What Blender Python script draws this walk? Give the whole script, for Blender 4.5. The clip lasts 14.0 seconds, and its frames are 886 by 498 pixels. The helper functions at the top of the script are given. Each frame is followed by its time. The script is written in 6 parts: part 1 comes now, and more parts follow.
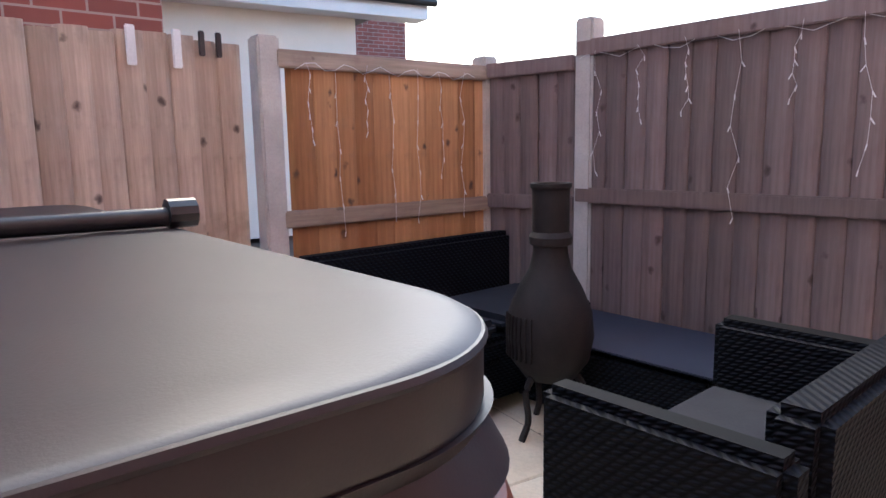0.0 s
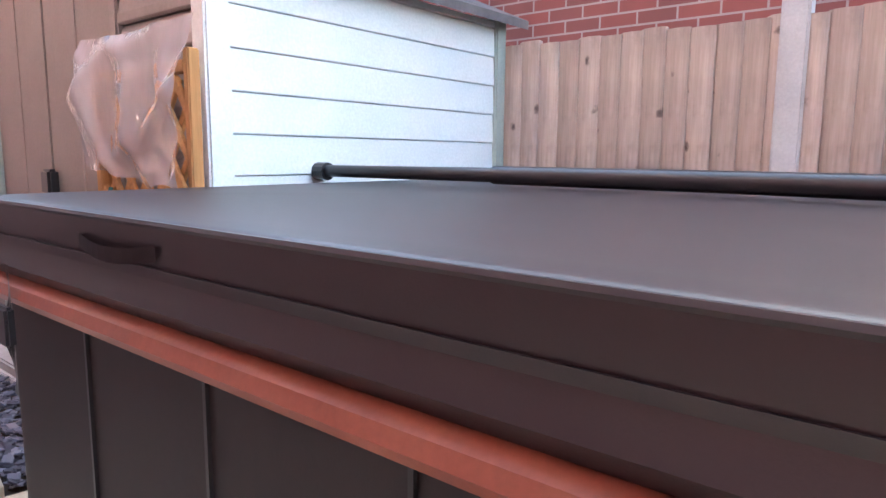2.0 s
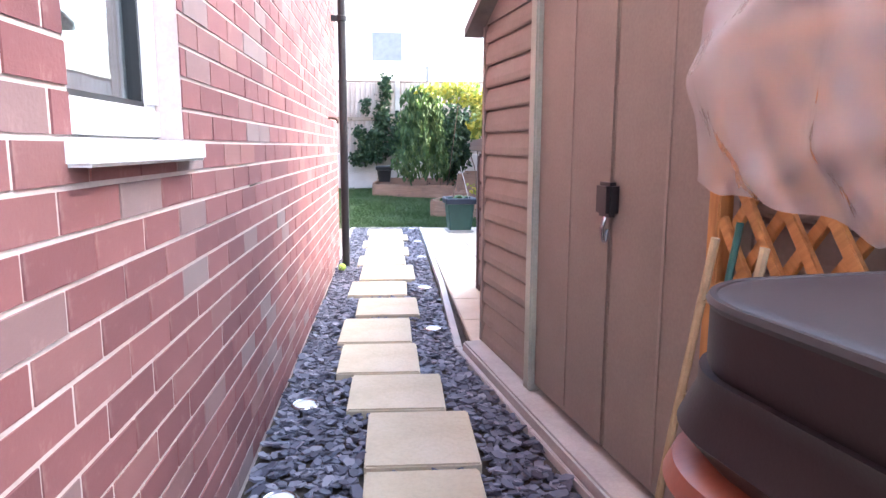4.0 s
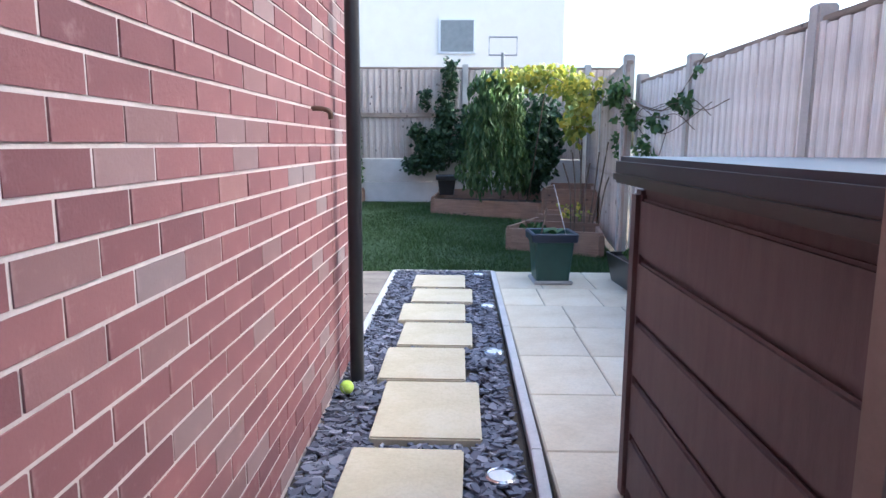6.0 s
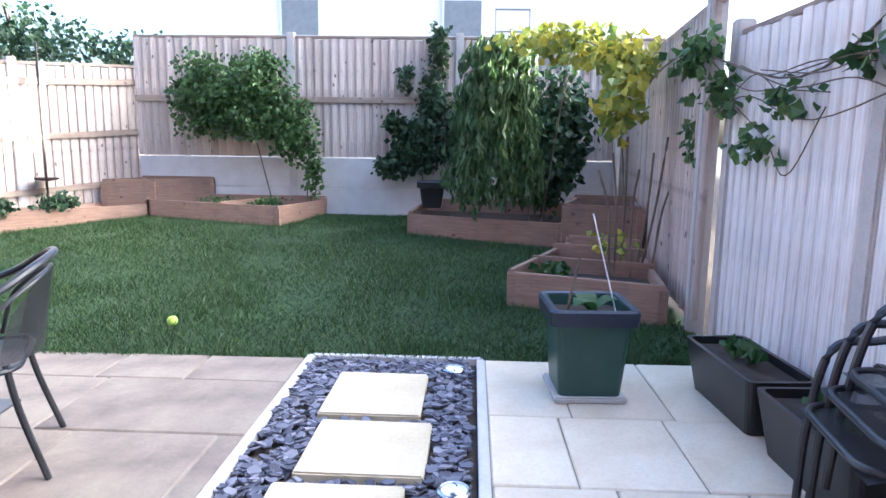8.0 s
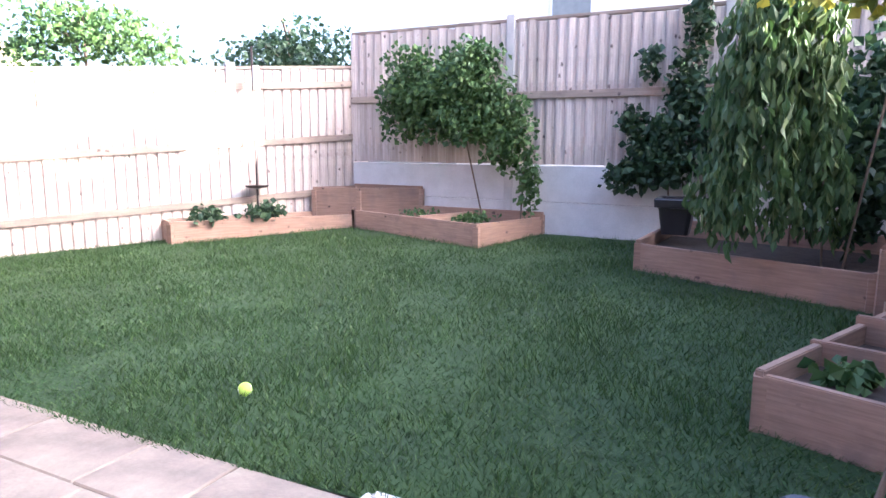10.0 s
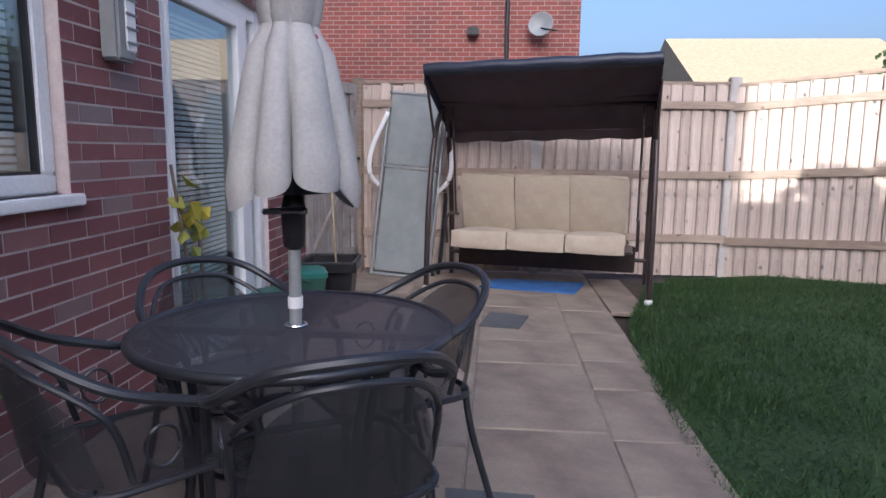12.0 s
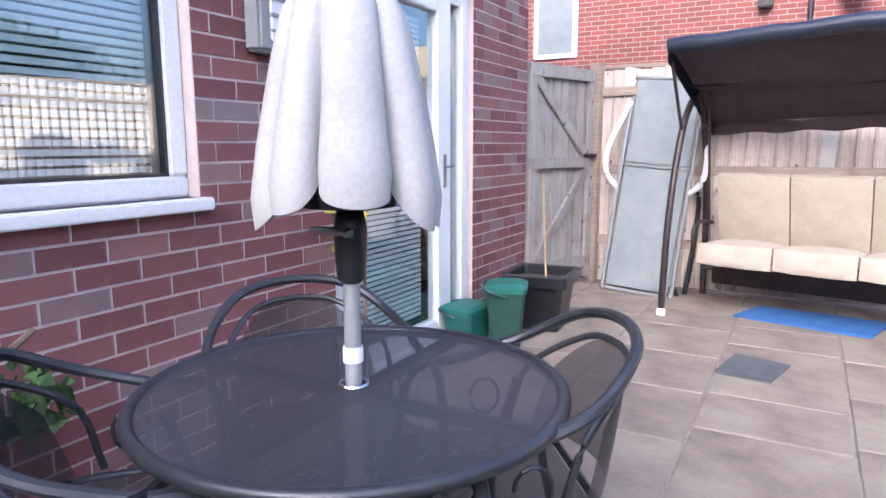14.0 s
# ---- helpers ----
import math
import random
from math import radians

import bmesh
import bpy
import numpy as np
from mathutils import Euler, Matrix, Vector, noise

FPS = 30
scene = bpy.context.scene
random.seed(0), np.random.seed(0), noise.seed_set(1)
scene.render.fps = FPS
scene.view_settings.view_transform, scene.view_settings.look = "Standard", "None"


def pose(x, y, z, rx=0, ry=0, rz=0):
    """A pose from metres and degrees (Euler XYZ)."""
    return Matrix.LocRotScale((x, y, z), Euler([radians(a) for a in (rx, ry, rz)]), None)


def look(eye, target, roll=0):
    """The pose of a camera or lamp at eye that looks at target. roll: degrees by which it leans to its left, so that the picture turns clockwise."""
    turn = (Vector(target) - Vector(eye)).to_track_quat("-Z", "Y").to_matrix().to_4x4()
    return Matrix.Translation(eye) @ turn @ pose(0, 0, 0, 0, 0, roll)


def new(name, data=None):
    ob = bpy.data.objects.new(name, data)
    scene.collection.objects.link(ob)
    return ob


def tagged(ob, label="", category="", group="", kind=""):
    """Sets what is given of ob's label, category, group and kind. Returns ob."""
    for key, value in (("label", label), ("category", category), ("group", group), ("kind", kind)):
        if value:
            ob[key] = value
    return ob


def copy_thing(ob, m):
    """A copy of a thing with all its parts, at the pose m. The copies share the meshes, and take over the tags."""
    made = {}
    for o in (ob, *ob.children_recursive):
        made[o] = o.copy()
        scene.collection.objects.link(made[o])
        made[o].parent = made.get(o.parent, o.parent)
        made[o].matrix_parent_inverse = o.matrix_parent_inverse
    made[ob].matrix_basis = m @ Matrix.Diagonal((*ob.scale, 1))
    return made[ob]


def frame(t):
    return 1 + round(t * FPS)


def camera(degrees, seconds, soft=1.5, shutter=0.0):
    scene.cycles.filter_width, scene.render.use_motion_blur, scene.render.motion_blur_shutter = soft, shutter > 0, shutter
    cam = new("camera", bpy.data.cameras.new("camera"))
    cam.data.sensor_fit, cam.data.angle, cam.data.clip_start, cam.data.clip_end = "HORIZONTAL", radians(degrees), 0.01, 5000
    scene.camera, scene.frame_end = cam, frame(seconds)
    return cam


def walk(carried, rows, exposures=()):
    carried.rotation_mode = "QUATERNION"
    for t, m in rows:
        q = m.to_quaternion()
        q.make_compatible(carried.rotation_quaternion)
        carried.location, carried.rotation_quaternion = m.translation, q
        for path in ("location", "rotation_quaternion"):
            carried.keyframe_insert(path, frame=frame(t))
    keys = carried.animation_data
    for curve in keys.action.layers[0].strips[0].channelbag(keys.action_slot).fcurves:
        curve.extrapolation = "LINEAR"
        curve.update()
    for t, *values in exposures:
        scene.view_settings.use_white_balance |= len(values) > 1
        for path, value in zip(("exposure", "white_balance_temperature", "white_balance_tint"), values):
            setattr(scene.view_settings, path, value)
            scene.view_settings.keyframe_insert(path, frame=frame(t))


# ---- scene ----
cam = camera(68.1, 14.0)
PATH = [
    (0, (0.655, -7.591, 1.14), (2.363, -8.588, 0.838), -1.0),
    (0.5, (0.719, -7.744, 1.125), (2.645, -8.204, 0.846), -1.2),
    (1, (0.741, -7.74, 1.095), (2.71, -7.501, 0.842), -0.8),
    (1.5, (0.68, -7.735, 1.075), (2.40, -6.745, 0.80), 0.4),
    (2, (0.586, -7.694, 1.071), (1.898, -6.211, 0.789), 0.5),
    (2.5, (0.519, -7.646, 1.064), (1.403, -5.875, 0.778), 0.3),
    (3, (0.469, -7.462, 1.052), (0.977, -5.551, 0.759), 0.3),
    (3.5, (0.44, -7.103, 1.088), (0.744, -5.149, 0.786), 0.3),
    (4, (0.491, -6.522, 1.108), (0.656, -4.553, 0.801), 0.2),
    (4.2, (0.513, -6.288, 1.151), (0.644, -4.316, 0.846), 0.1),
    (6.3, (0.606, -3.255, 1.199), (0.544, -1.281, 0.883), 0.3),
    (6.5, (0.598, -3.01, 1.198), (0.528, -1.037, 0.881), 0.3),
    (7, (0.605, -2.351, 1.196), (0.533, -0.378, 0.878), 0.6),
    (7.2, (0.638, -2.047, 1.195), (0.574, -0.074, 0.874), 0.8),
    (9.5, (1.162, 0.475, 1.179), (0.736, 2.402, 0.856), 0.1),
    (10, (1.158, 0.788, 1.202), (0.27, 2.55, 0.879), 0.2),
    (10.5, (1.009, 1.195, 1.124), (-0.299, 2.678, 0.822), 0.6),
    (11, (0.815, 1.522, 1.144), (-0.908, 2.489, 0.836), 0.5),
    (11.5, (0.649, 1.602, 1.144), (-1.285, 2.015, 0.843), 0.9),
    (12, (0.566, 1.622, 1.18), (-1.406, 1.466, 0.883), 0.7),
    (12.5, (0.511, 1.666, 1.209), (-1.367, 1.048, 0.91), 0.5),
    (13, (0.441, 1.747, 1.22), (-1.359, 0.929, 0.918), 0.3),
    (13.5, (0.231, 1.813, 1.199), (-1.52, 0.898, 0.891), 0.2),
    (14, (-0.204, 1.887, 1.18), (-1.932, 0.929, 0.868), -0.1),
]
EXPOSURES = [(0, 2.8, 5700, 6), (0.5, 3.4, 5700, 5), (1.0, 3.5, 5600, 1), (1.5, 3.8, 5500, 1), (2.3, 3.7, 5500, 2), (3.5, 3.8, 5700, 9), (4.0, 3.8, 5700, 9), (6.5, 2.2, 5050, 3), (7.0, 2.3, 5050, 3), (9.5, 3.1, 5300, 20), (10.2, 2.6, 5300, 18), (10.6, 1.6, 5300, 16), (11.0, 0.7, 5300, 15), (11.6, 0.4, 5200, 15), (12.0, 0.7, 5100, 15), (12.5, 1.7, 5100, 15), (13.0, 2.05, 5100, 15), (14.0, 1.95, 5050, 15)]
walk(cam, [(t, look(eye, target, roll)) for t, eye, target, roll in PATH], EXPOSURES)

# ---------- world, sun ----------
SUN_EL, SUN_AZ = radians(9.0), radians(4.0)          # azimuth counted from +x towards +y
world = bpy.data.worlds.new("sky")
scene.world = world
world.use_nodes = True
wn, wl = world.node_tree.nodes, world.node_tree.links
sky = wn.new("ShaderNodeTexSky")
sky.sky_type, sky.sun_disc = 'NISHITA', False
sky.sun_elevation, sky.sun_rotation = radians(34), radians(90) - SUN_AZ
sky.air_density, sky.dust_density, sky.ozone_density = 1.0, 7.0, 0.6
wl.new(sky.outputs[0], wn["Background"].inputs[0])
wn["Background"].inputs[1].default_value = 0.15
sun = new("sun", bpy.data.lights.new("sun", 'SUN'))
sun.data.energy, sun.data.angle, sun.data.color = 7.0, radians(0.5), (1.0, 0.86, 0.62)
sun.matrix_world = look((0, 0, 0), (-math.cos(SUN_EL) * math.cos(SUN_AZ), -math.cos(SUN_EL) * math.sin(SUN_AZ), -math.sin(SUN_EL)))

# ---------- materials ----------
class Mat:
    """A small node builder round one Principled material."""
    def __init__(self, name, rough=0.7, metal=0.0):
        self.m = bpy.data.materials.new(name)
        self.m.use_nodes = True
        self.nt = self.m.node_tree
        self.b = self.nt.nodes["Principled BSDF"]
        self.b.inputs["Roughness"].default_value = rough
        self.b.inputs["Metallic"].default_value = metal
        self.co = self.nt.nodes.new("ShaderNodeTexCoord").outputs["Object"]

    def node(self, kind, **values):
        n = self.nt.nodes.new(kind)
        for k, v in values.items():
            n.inputs[k].default_value = v
        return n

    def link(self, a, b):
        self.nt.links.new(a, b)

    def noise(self, scale, detail=4.0, stretch=(1, 1, 1), rough=0.6):
        mp = self.node("ShaderNodeMapping", Scale=stretch)
        self.link(self.co, mp.inputs[0])
        n = self.node("ShaderNodeTexNoise", Scale=scale, Detail=detail, Roughness=rough)
        self.link(mp.outputs[0], n.inputs["Vector"])
        return n.outputs[0]

    def ramp(self, fac, stops):
        r = self.nt.nodes.new("ShaderNodeValToRGB")
        while len(r.color_ramp.elements) < len(stops):
            r.color_ramp.elements.new(0.5)
        for e, (p, c) in zip(r.color_ramp.elements, stops):
            e.position, e.color = p, (*c, 1)
        self.link(fac, r.inputs[0])
        return r.outputs[0]

    def mix(self, a, b, fac, mode='MIX'):
        n = self.nt.nodes.new("ShaderNodeMix")
        n.data_type, n.blend_type = 'RGBA', mode
        for sock, v in ((n.inputs[6], a), (n.inputs[7], b), (n.inputs[0], fac)):
            if isinstance(v, (int, float)):
                sock.default_value = v
            elif isinstance(v, tuple):
                sock.default_value = (*v, 1)
            else:
                self.link(v, sock)
        return n.outputs[2]

    def color(self, out):
        if isinstance(out, tuple):
            self.b.inputs["Base Color"].default_value = (*out, 1)
        else:
            self.link(out, self.b.inputs["Base Color"])
        return self

    def bump(self, height, strength=0.3, distance=0.01):
        n = self.node("ShaderNodeBump", Strength=strength, Distance=distance)
        self.link(height, n.inputs["Height"])
        self.link(n.outputs[0], self.b.inputs["Normal"])
        return self

    def rough(self, fac, lo, hi):
        n = self.node("ShaderNodeMapRange")
        n.inputs[3].default_value, n.inputs[4].default_value = lo, hi
        self.link(fac, n.inputs[0])
        self.link(n.outputs[0], self.b.inputs["Roughness"])
        return self

    def random(self, island=False):
        if island:
            return self.nt.nodes.new("ShaderNodeNewGeometry").outputs["Random Per Island"]
        return self.nt.nodes.new("ShaderNodeObjectInfo").outputs["Random"]


def speckled(name, c1, c2, scale=8.0, rough=0.7, metal=0.0, bump=0.15, stretch=(1, 1, 1), fine=90.0):
    m = Mat(name, rough, metal)
    n = m.noise(scale, 5, stretch)
    f = m.noise(fine, 3, stretch)
    m.color(m.mix(m.ramp(n, [(0.3, c1), (0.7, c2)]), m.ramp(f, [(0.3, (0.78,) * 3), (0.7, (1.0,) * 3)]), 0.6, 'MULTIPLY'))
    if bump:
        m.bump(f, bump, 0.004)
    return m.m


def brick_material(name, island):
    m = Mat(name, 0.85)
    base = m.ramp(m.random(island), [(0.0, (0.15, 0.056, 0.060)), (0.35, (0.195, 0.074, 0.076)), (0.68, (0.225, 0.092, 0.092)), (0.84, (0.205, 0.105, 0.102)), (0.95, (0.225, 0.175, 0.175)), (1.0, (0.25, 0.11, 0.10))])
    stain = m.ramp(m.noise(3.5, 6), [(0.3, (0.8, 0.78, 0.78)), (0.7, (1.1, 1.08, 1.05))])
    pale = m.noise(14, 6)
    c = m.mix(base, stain, 0.8, 'MULTIPLY')
    c = m.mix(c, (0.36, 0.25, 0.23), m.ramp(pale, [(0.58, (0, 0, 0)), (0.78, (0.45,) * 3)]))
    m.color(c).bump(m.noise(120, 5), 0.35, 0.004)
    return m.m


def wood(name, dark, pale, island=False, knots=True, grain_z=True, grey=0.0):
    """Weathered boards: long grain, dark knots, a tone of their own for each board."""
    m = Mat(name, 0.8)
    st = (1, 1, 0.06) if grain_z else (0.06, 0.06, 1)
    g = m.noise(60, 5, st)
    tone = m.ramp(m.random(island), [(0, dark), (1, pale)])
    c = m.mix(tone, m.ramp(g, [(0.3, (0.66, 0.63, 0.6)), (0.65, (1.05, 1.04, 1.03))]), 0.8, 'MULTIPLY')
    if knots:
        mp = m.node("ShaderNodeMapping", Scale=(1, 1, 0.7) if grain_z else (0.7, 0.7, 1))
        m.link(m.co, mp.inputs[0])
        add = m.node("ShaderNodeVectorMath")
        info = m.nt.nodes.new("ShaderNodeObjectInfo")
        m.link(mp.outputs[0], add.inputs[0])
        m.link(info.outputs["Location"], add.inputs[1])
        v = m.node("ShaderNodeTexVoronoi", Scale=8.0)
        warp = m.node("ShaderNodeVectorMath")
        nz = m.node("ShaderNodeTexNoise", Scale=30.0)
        m.link(m.co, nz.inputs["Vector"])
        sc = m.node("ShaderNodeVectorMath")
        sc.operation = 'SCALE'
        sc.inputs["Scale"].default_value = 0.03
        m.link(nz.outputs["Color"], sc.inputs[0])
        m.link(add.outputs[0], warp.inputs[0]), m.link(sc.outputs[0], warp.inputs[1])
        m.link(warp.outputs[0], v.inputs["Vector"])
        c = m.mix(c, (0.05, 0.03, 0.026), m.ramp(v.outputs["Distance"], [(0.04, (0.9,) * 3), (0.09, (0.6,) * 3), (0.15, (0, 0, 0))]))
        c = m.mix(c, (0.17, 0.12, 0.10), m.ramp(m.noise(4.5, 5), [(0.52, (0, 0, 0)), (0.70, (0.6,) * 3)]))
    c = m.mix(c, m.ramp(m.noise(2.5, 4), [(0.35, (0.82, 0.8, 0.8)), (0.65, (1.05,) * 3)]), 0.7, 'MULTIPLY')
    m.color(c).bump(g, 0.5, 0.004)
    return m.m


def stone(name, c1, c2, c3, island=False):
    m = Mat(name, 0.75)
    n = m.noise(3.0, 6)
    c = m.mix(m.ramp(n, [(0.3, c1), (0.52, c2), (0.72, c3)]), m.ramp(m.random(island), [(0, (0.86, 0.84, 0.82)), (1, (1.06, 1.05, 1.03))]), 0.8, 'MULTIPLY')
    c = m.mix(c, m.ramp(m.noise(70, 4), [(0.3, (0.85,) * 3), (0.6, (1.0,) * 3)]), 0.7, 'MULTIPLY')
    m.color(c).bump(m.noise(9, 6), 0.5, 0.012)
    return m.m


def leafy(name, c1, c2, c3):
    m = Mat(name, 0.55)
    m.color(m.ramp(m.random(True), [(0, c1), (0.6, c2), (1, c3)]))
    m.b.inputs["Subsurface Weight"].default_value = 0.0
    t = m.node("ShaderNodeBsdfTranslucent")
    m.link(m.ramp(m.random(True), [(0, c1), (0.6, c2), (1, c3)]), t.inputs[0])
    mx = m.node("ShaderNodeMixShader", Fac=0.3)
    m.link(m.b.outputs[0], mx.inputs[1])
    m.link(t.outputs[0], mx.inputs[2])
    m.link(mx.outputs[0], m.nt.nodes["Material Output"].inputs[0])
    return m.m


def meshwork(name, color, scale, fill=0.56):
    """Expanded steel mesh: open diamonds between thin strands."""
    m = Mat(name, 0.45, 0.3)
    m.color(color)
    w = []
    for a in (45, -45):
        mp = m.node("ShaderNodeMapping", Rotation=(0, 0, radians(a)))
        m.link(m.nt.nodes.new("ShaderNodeTexCoord").outputs["UV"], mp.inputs[0])
        n = m.node("ShaderNodeTexWave", Scale=scale)
        m.link(mp.outputs[0], n.inputs["Vector"])
        w.append(n.outputs["Fac"])
    mx = m.node("ShaderNodeMath")
    mx.operation = 'MAXIMUM'
    m.link(w[0], mx.inputs[0]), m.link(w[1], mx.inputs[1])
    th = m.node("ShaderNodeMath")
    th.operation = 'GREATER_THAN'
    th.inputs[1].default_value = fill
    m.link(mx.outputs[0], th.inputs[0])
    m.link(th.outputs[0], m.b.inputs["Alpha"])
    return m.m


def glass(name, tint=(0.9, 0.95, 0.95)):
    m = Mat(name, 0.02)
    g = m.node("ShaderNodeBsdfGlossy", Roughness=0.01)
    t = m.node("ShaderNodeBsdfTransparent", Color=(*tint, 1))
    mx = m.node("ShaderNodeMixShader")
    lw = m.node("ShaderNodeLayerWeight", Blend=0.5)
    pw = m.node("ShaderNodeMath")
    pw.operation = 'POWER'
    pw.inputs[1].default_value = 3.0
    m.link(lw.outputs["Facing"], pw.inputs[0])
    fr = m.node("ShaderNodeMapRange")
    fr.inputs[3].default_value, fr.inputs[4].default_value = 0.13, 0.9
    m.link(pw.outputs[0], fr.inputs[0])
    m.link(fr.outputs[0], mx.inputs[0])
    m.link(t.outputs[0], mx.inputs[1]), m.link(g.outputs[0], mx.inputs[2])
    m.link(mx.outputs[0], m.nt.nodes["Material Output"].inputs[0])
    return m.m


BRICK_I, BRICK_O = brick_material("brick_joined", True), brick_material("brick_single", False)
MORTAR = speckled("mortar", (0.50, 0.42, 0.40), (0.62, 0.54, 0.51), 12, 0.95)
FENCE_PALE = wood("fence_pale", (0.46, 0.39, 0.34), (0.62, 0.54, 0.48))
FENCE_WHITE = wood("fence_white", (0.78, 0.76, 0.74), (0.86, 0.84, 0.82), knots=False)
FENCE_GREY = wood("fence_grey", (0.25, 0.235, 0.225), (0.33, 0.315, 0.30))
FENCE_TAN = wood("fence_tan", (0.38, 0.29, 0.23), (0.55, 0.44, 0.36))
FENCE_DARK = wood("fence_dark", (0.15, 0.115, 0.11), (0.215, 0.165, 0.16))
FENCE_NEW = wood("fence_orange", (0.32, 0.15, 0.06), (0.58, 0.33, 0.16))
RAIL_WOOD = wood("rail_wood", (0.30, 0.24, 0.19), (0.38, 0.31, 0.25), grain_z=False)
BED_WOOD = wood("bed_wood", (0.27, 0.17, 0.12), (0.38, 0.25, 0.18), grain_z=False)
TRELLIS_WOOD = wood("trellis_wood", (0.45, 0.22, 0.07), (0.55, 0.29, 0.10), knots=False)
CONCRETE = speckled("concrete", (0.42, 0.40, 0.38), (0.56, 0.54, 0.51), 5, 0.9)
GRAVEL_BOARD = speckled("gravel_board", (0.50, 0.48, 0.46), (0.62, 0.60, 0.58), 4, 0.9)
PAVING = stone("paving_buff", (0.62, 0.52, 0.37), (0.70, 0.61, 0.46), (0.72, 0.65, 0.52))
STEP_STONE = stone("stepping_stone", (0.52, 0.44, 0.29), (0.58, 0.50, 0.35), (0.62, 0.55, 0.42))
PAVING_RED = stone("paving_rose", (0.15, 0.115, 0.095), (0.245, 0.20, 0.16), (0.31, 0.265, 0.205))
JOINT = speckled("joint", (0.22, 0.19, 0.15), (0.32, 0.28, 0.23), 20, 0.95)
SOIL = speckled("soil", (0.035, 0.025, 0.018), (0.075, 0.055, 0.04), 14, 0.95, bump=0.6)
LAWN_BASE = speckled("lawn_base", (0.014, 0.036, 0.009), (0.028, 0.060, 0.012), 3, 0.9, bump=0.5)
WHITE = speckled("white_plastic", (0.74, 0.75, 0.76), (0.80, 0.80, 0.80), 3, 0.35, bump=0)
BLACK = speckled("black_plastic", (0.012, 0.012, 0.014), (0.022, 0.022, 0.024), 6, 0.35, bump=0.05)
GREY_PLASTIC = speckled("grey_plastic", (0.22, 0.23, 0.24), (0.27, 0.28, 0.28), 5, 0.5, bump=0)
SHED_BROWN = speckled("shed_brown", (0.235, 0.195, 0.17), (0.285, 0.24, 0.21), 5, 0.55, bump=0.2, fine=60)
SHED_DOOR = speckled("shed_door", (0.215, 0.18, 0.155), (0.25, 0.21, 0.18), 4, 0.5, bump=0.1)
SHED_CREAM = speckled("shed_cream", (0.68, 0.71, 0.66), (0.76, 0.77, 0.73), 3, 0.5, bump=0.1)
SHED_GREEN = speckled("shed_trim", (0.34, 0.38, 0.32), (0.42, 0.46, 0.39), 4, 0.5, bump=0.1)
ROOF_DARK = speckled("roof_dark", (0.10, 0.09, 0.085), (0.16, 0.14, 0.13), 8, 0.7)
BOX_BROWN = speckled("box_brown", (0.105, 0.070, 0.074), (0.14, 0.098, 0.10), 6, 0.6, bump=0.3, stretch=(6, 6, 1))
VINYL = speckled("cover_vinyl", (0.010, 0.0055, 0.007), (0.017, 0.009, 0.011), 1.6, 0.46, bump=0.06, fine=260)
TUB_PANEL = speckled("tub_panel", (0.006, 0.003, 0.0035), (0.012, 0.005, 0.006), 3, 0.6, bump=0.15, stretch=(8, 8, 1))
TUB_RIM = speckled("tub_rim", (0.20, 0.058, 0.035), (0.27, 0.085, 0.05), 5, 0.4, bump=0.05)
m = Mat("rattan", 0.7)
weave = []
for direction in ('Z', 'DIAGONAL'):
    wv = m.node("ShaderNodeTexWave", Scale=22.0, Distortion=0.6)
    wv.bands_direction = direction
    m.link(m.co, wv.inputs["Vector"])
    weave.append(wv.outputs["Fac"])
mul = m.node("ShaderNodeMath")
mul.operation = 'MULTIPLY'
m.link(weave[0], mul.inputs[0]), m.link(weave[1], mul.inputs[1])
m.color(m.ramp(mul.outputs[0], [(0.0, (0.001, 0.0012, 0.002)), (0.6, (0.005, 0.007, 0.013))])).bump(mul.outputs[0], 0.9, 0.006)
m.b.inputs["Specular IOR Level"].default_value = 0.15
RATTAN = m.m
CUSHION_DARK = speckled("cushion_dark", (0.005, 0.006, 0.012), (0.009, 0.011, 0.018), 10, 0.9)
IRON = speckled("cast_iron", (0.008, 0.006, 0.006), (0.018, 0.013, 0.012), 12, 0.7, 0.1, bump=0.4)
STEEL = speckled("dark_steel", (0.035, 0.038, 0.045), (0.06, 0.063, 0.07), 10, 0.38, 0.5, bump=0.05)
BROWN_STEEL = speckled("brown_steel", (0.035, 0.025, 0.024), (0.06, 0.042, 0.04), 10, 0.4, 0.4, bump=0.05)
CHROME = speckled("bright_metal", (0.55, 0.55, 0.55), (0.7, 0.7, 0.7), 10, 0.25, 1.0, bump=0)
MESH_STEEL = meshwork("steel_mesh", (0.03, 0.031, 0.036), 38)
MESH_TABLE = meshwork("table_mesh", (0.045, 0.047, 0.055), 38, 0.36)
CANVAS = speckled("white_canvas", (0.35, 0.345, 0.34), (0.43, 0.425, 0.41), 5, 0.9, bump=0.2)
CREAM = speckled("cream_cushion", (0.38, 0.32, 0.25), (0.45, 0.39, 0.31), 7, 0.95, bump=0.25)
AWNING = speckled("brown_awning", (0.13, 0.095, 0.10), (0.17, 0.13, 0.135), 5, 0.9, bump=0.15)
SLING = speckled("grey_sling", (0.19, 0.21, 0.22), (0.25, 0.27, 0.275), 5, 0.7, bump=0.3, fine=200)
BLUE_MAT = speckled("blue_mat", (0.03, 0.10, 0.30), (0.05, 0.15, 0.40), 10, 0.95)
GREY_MAT = speckled("drain_cover", (0.07, 0.075, 0.08), (0.11, 0.115, 0.12), 10, 0.7)
POT_GREEN = speckled("pot_green", (0.018, 0.055, 0.045), (0.03, 0.085, 0.065), 5, 0.4, bump=0.05)
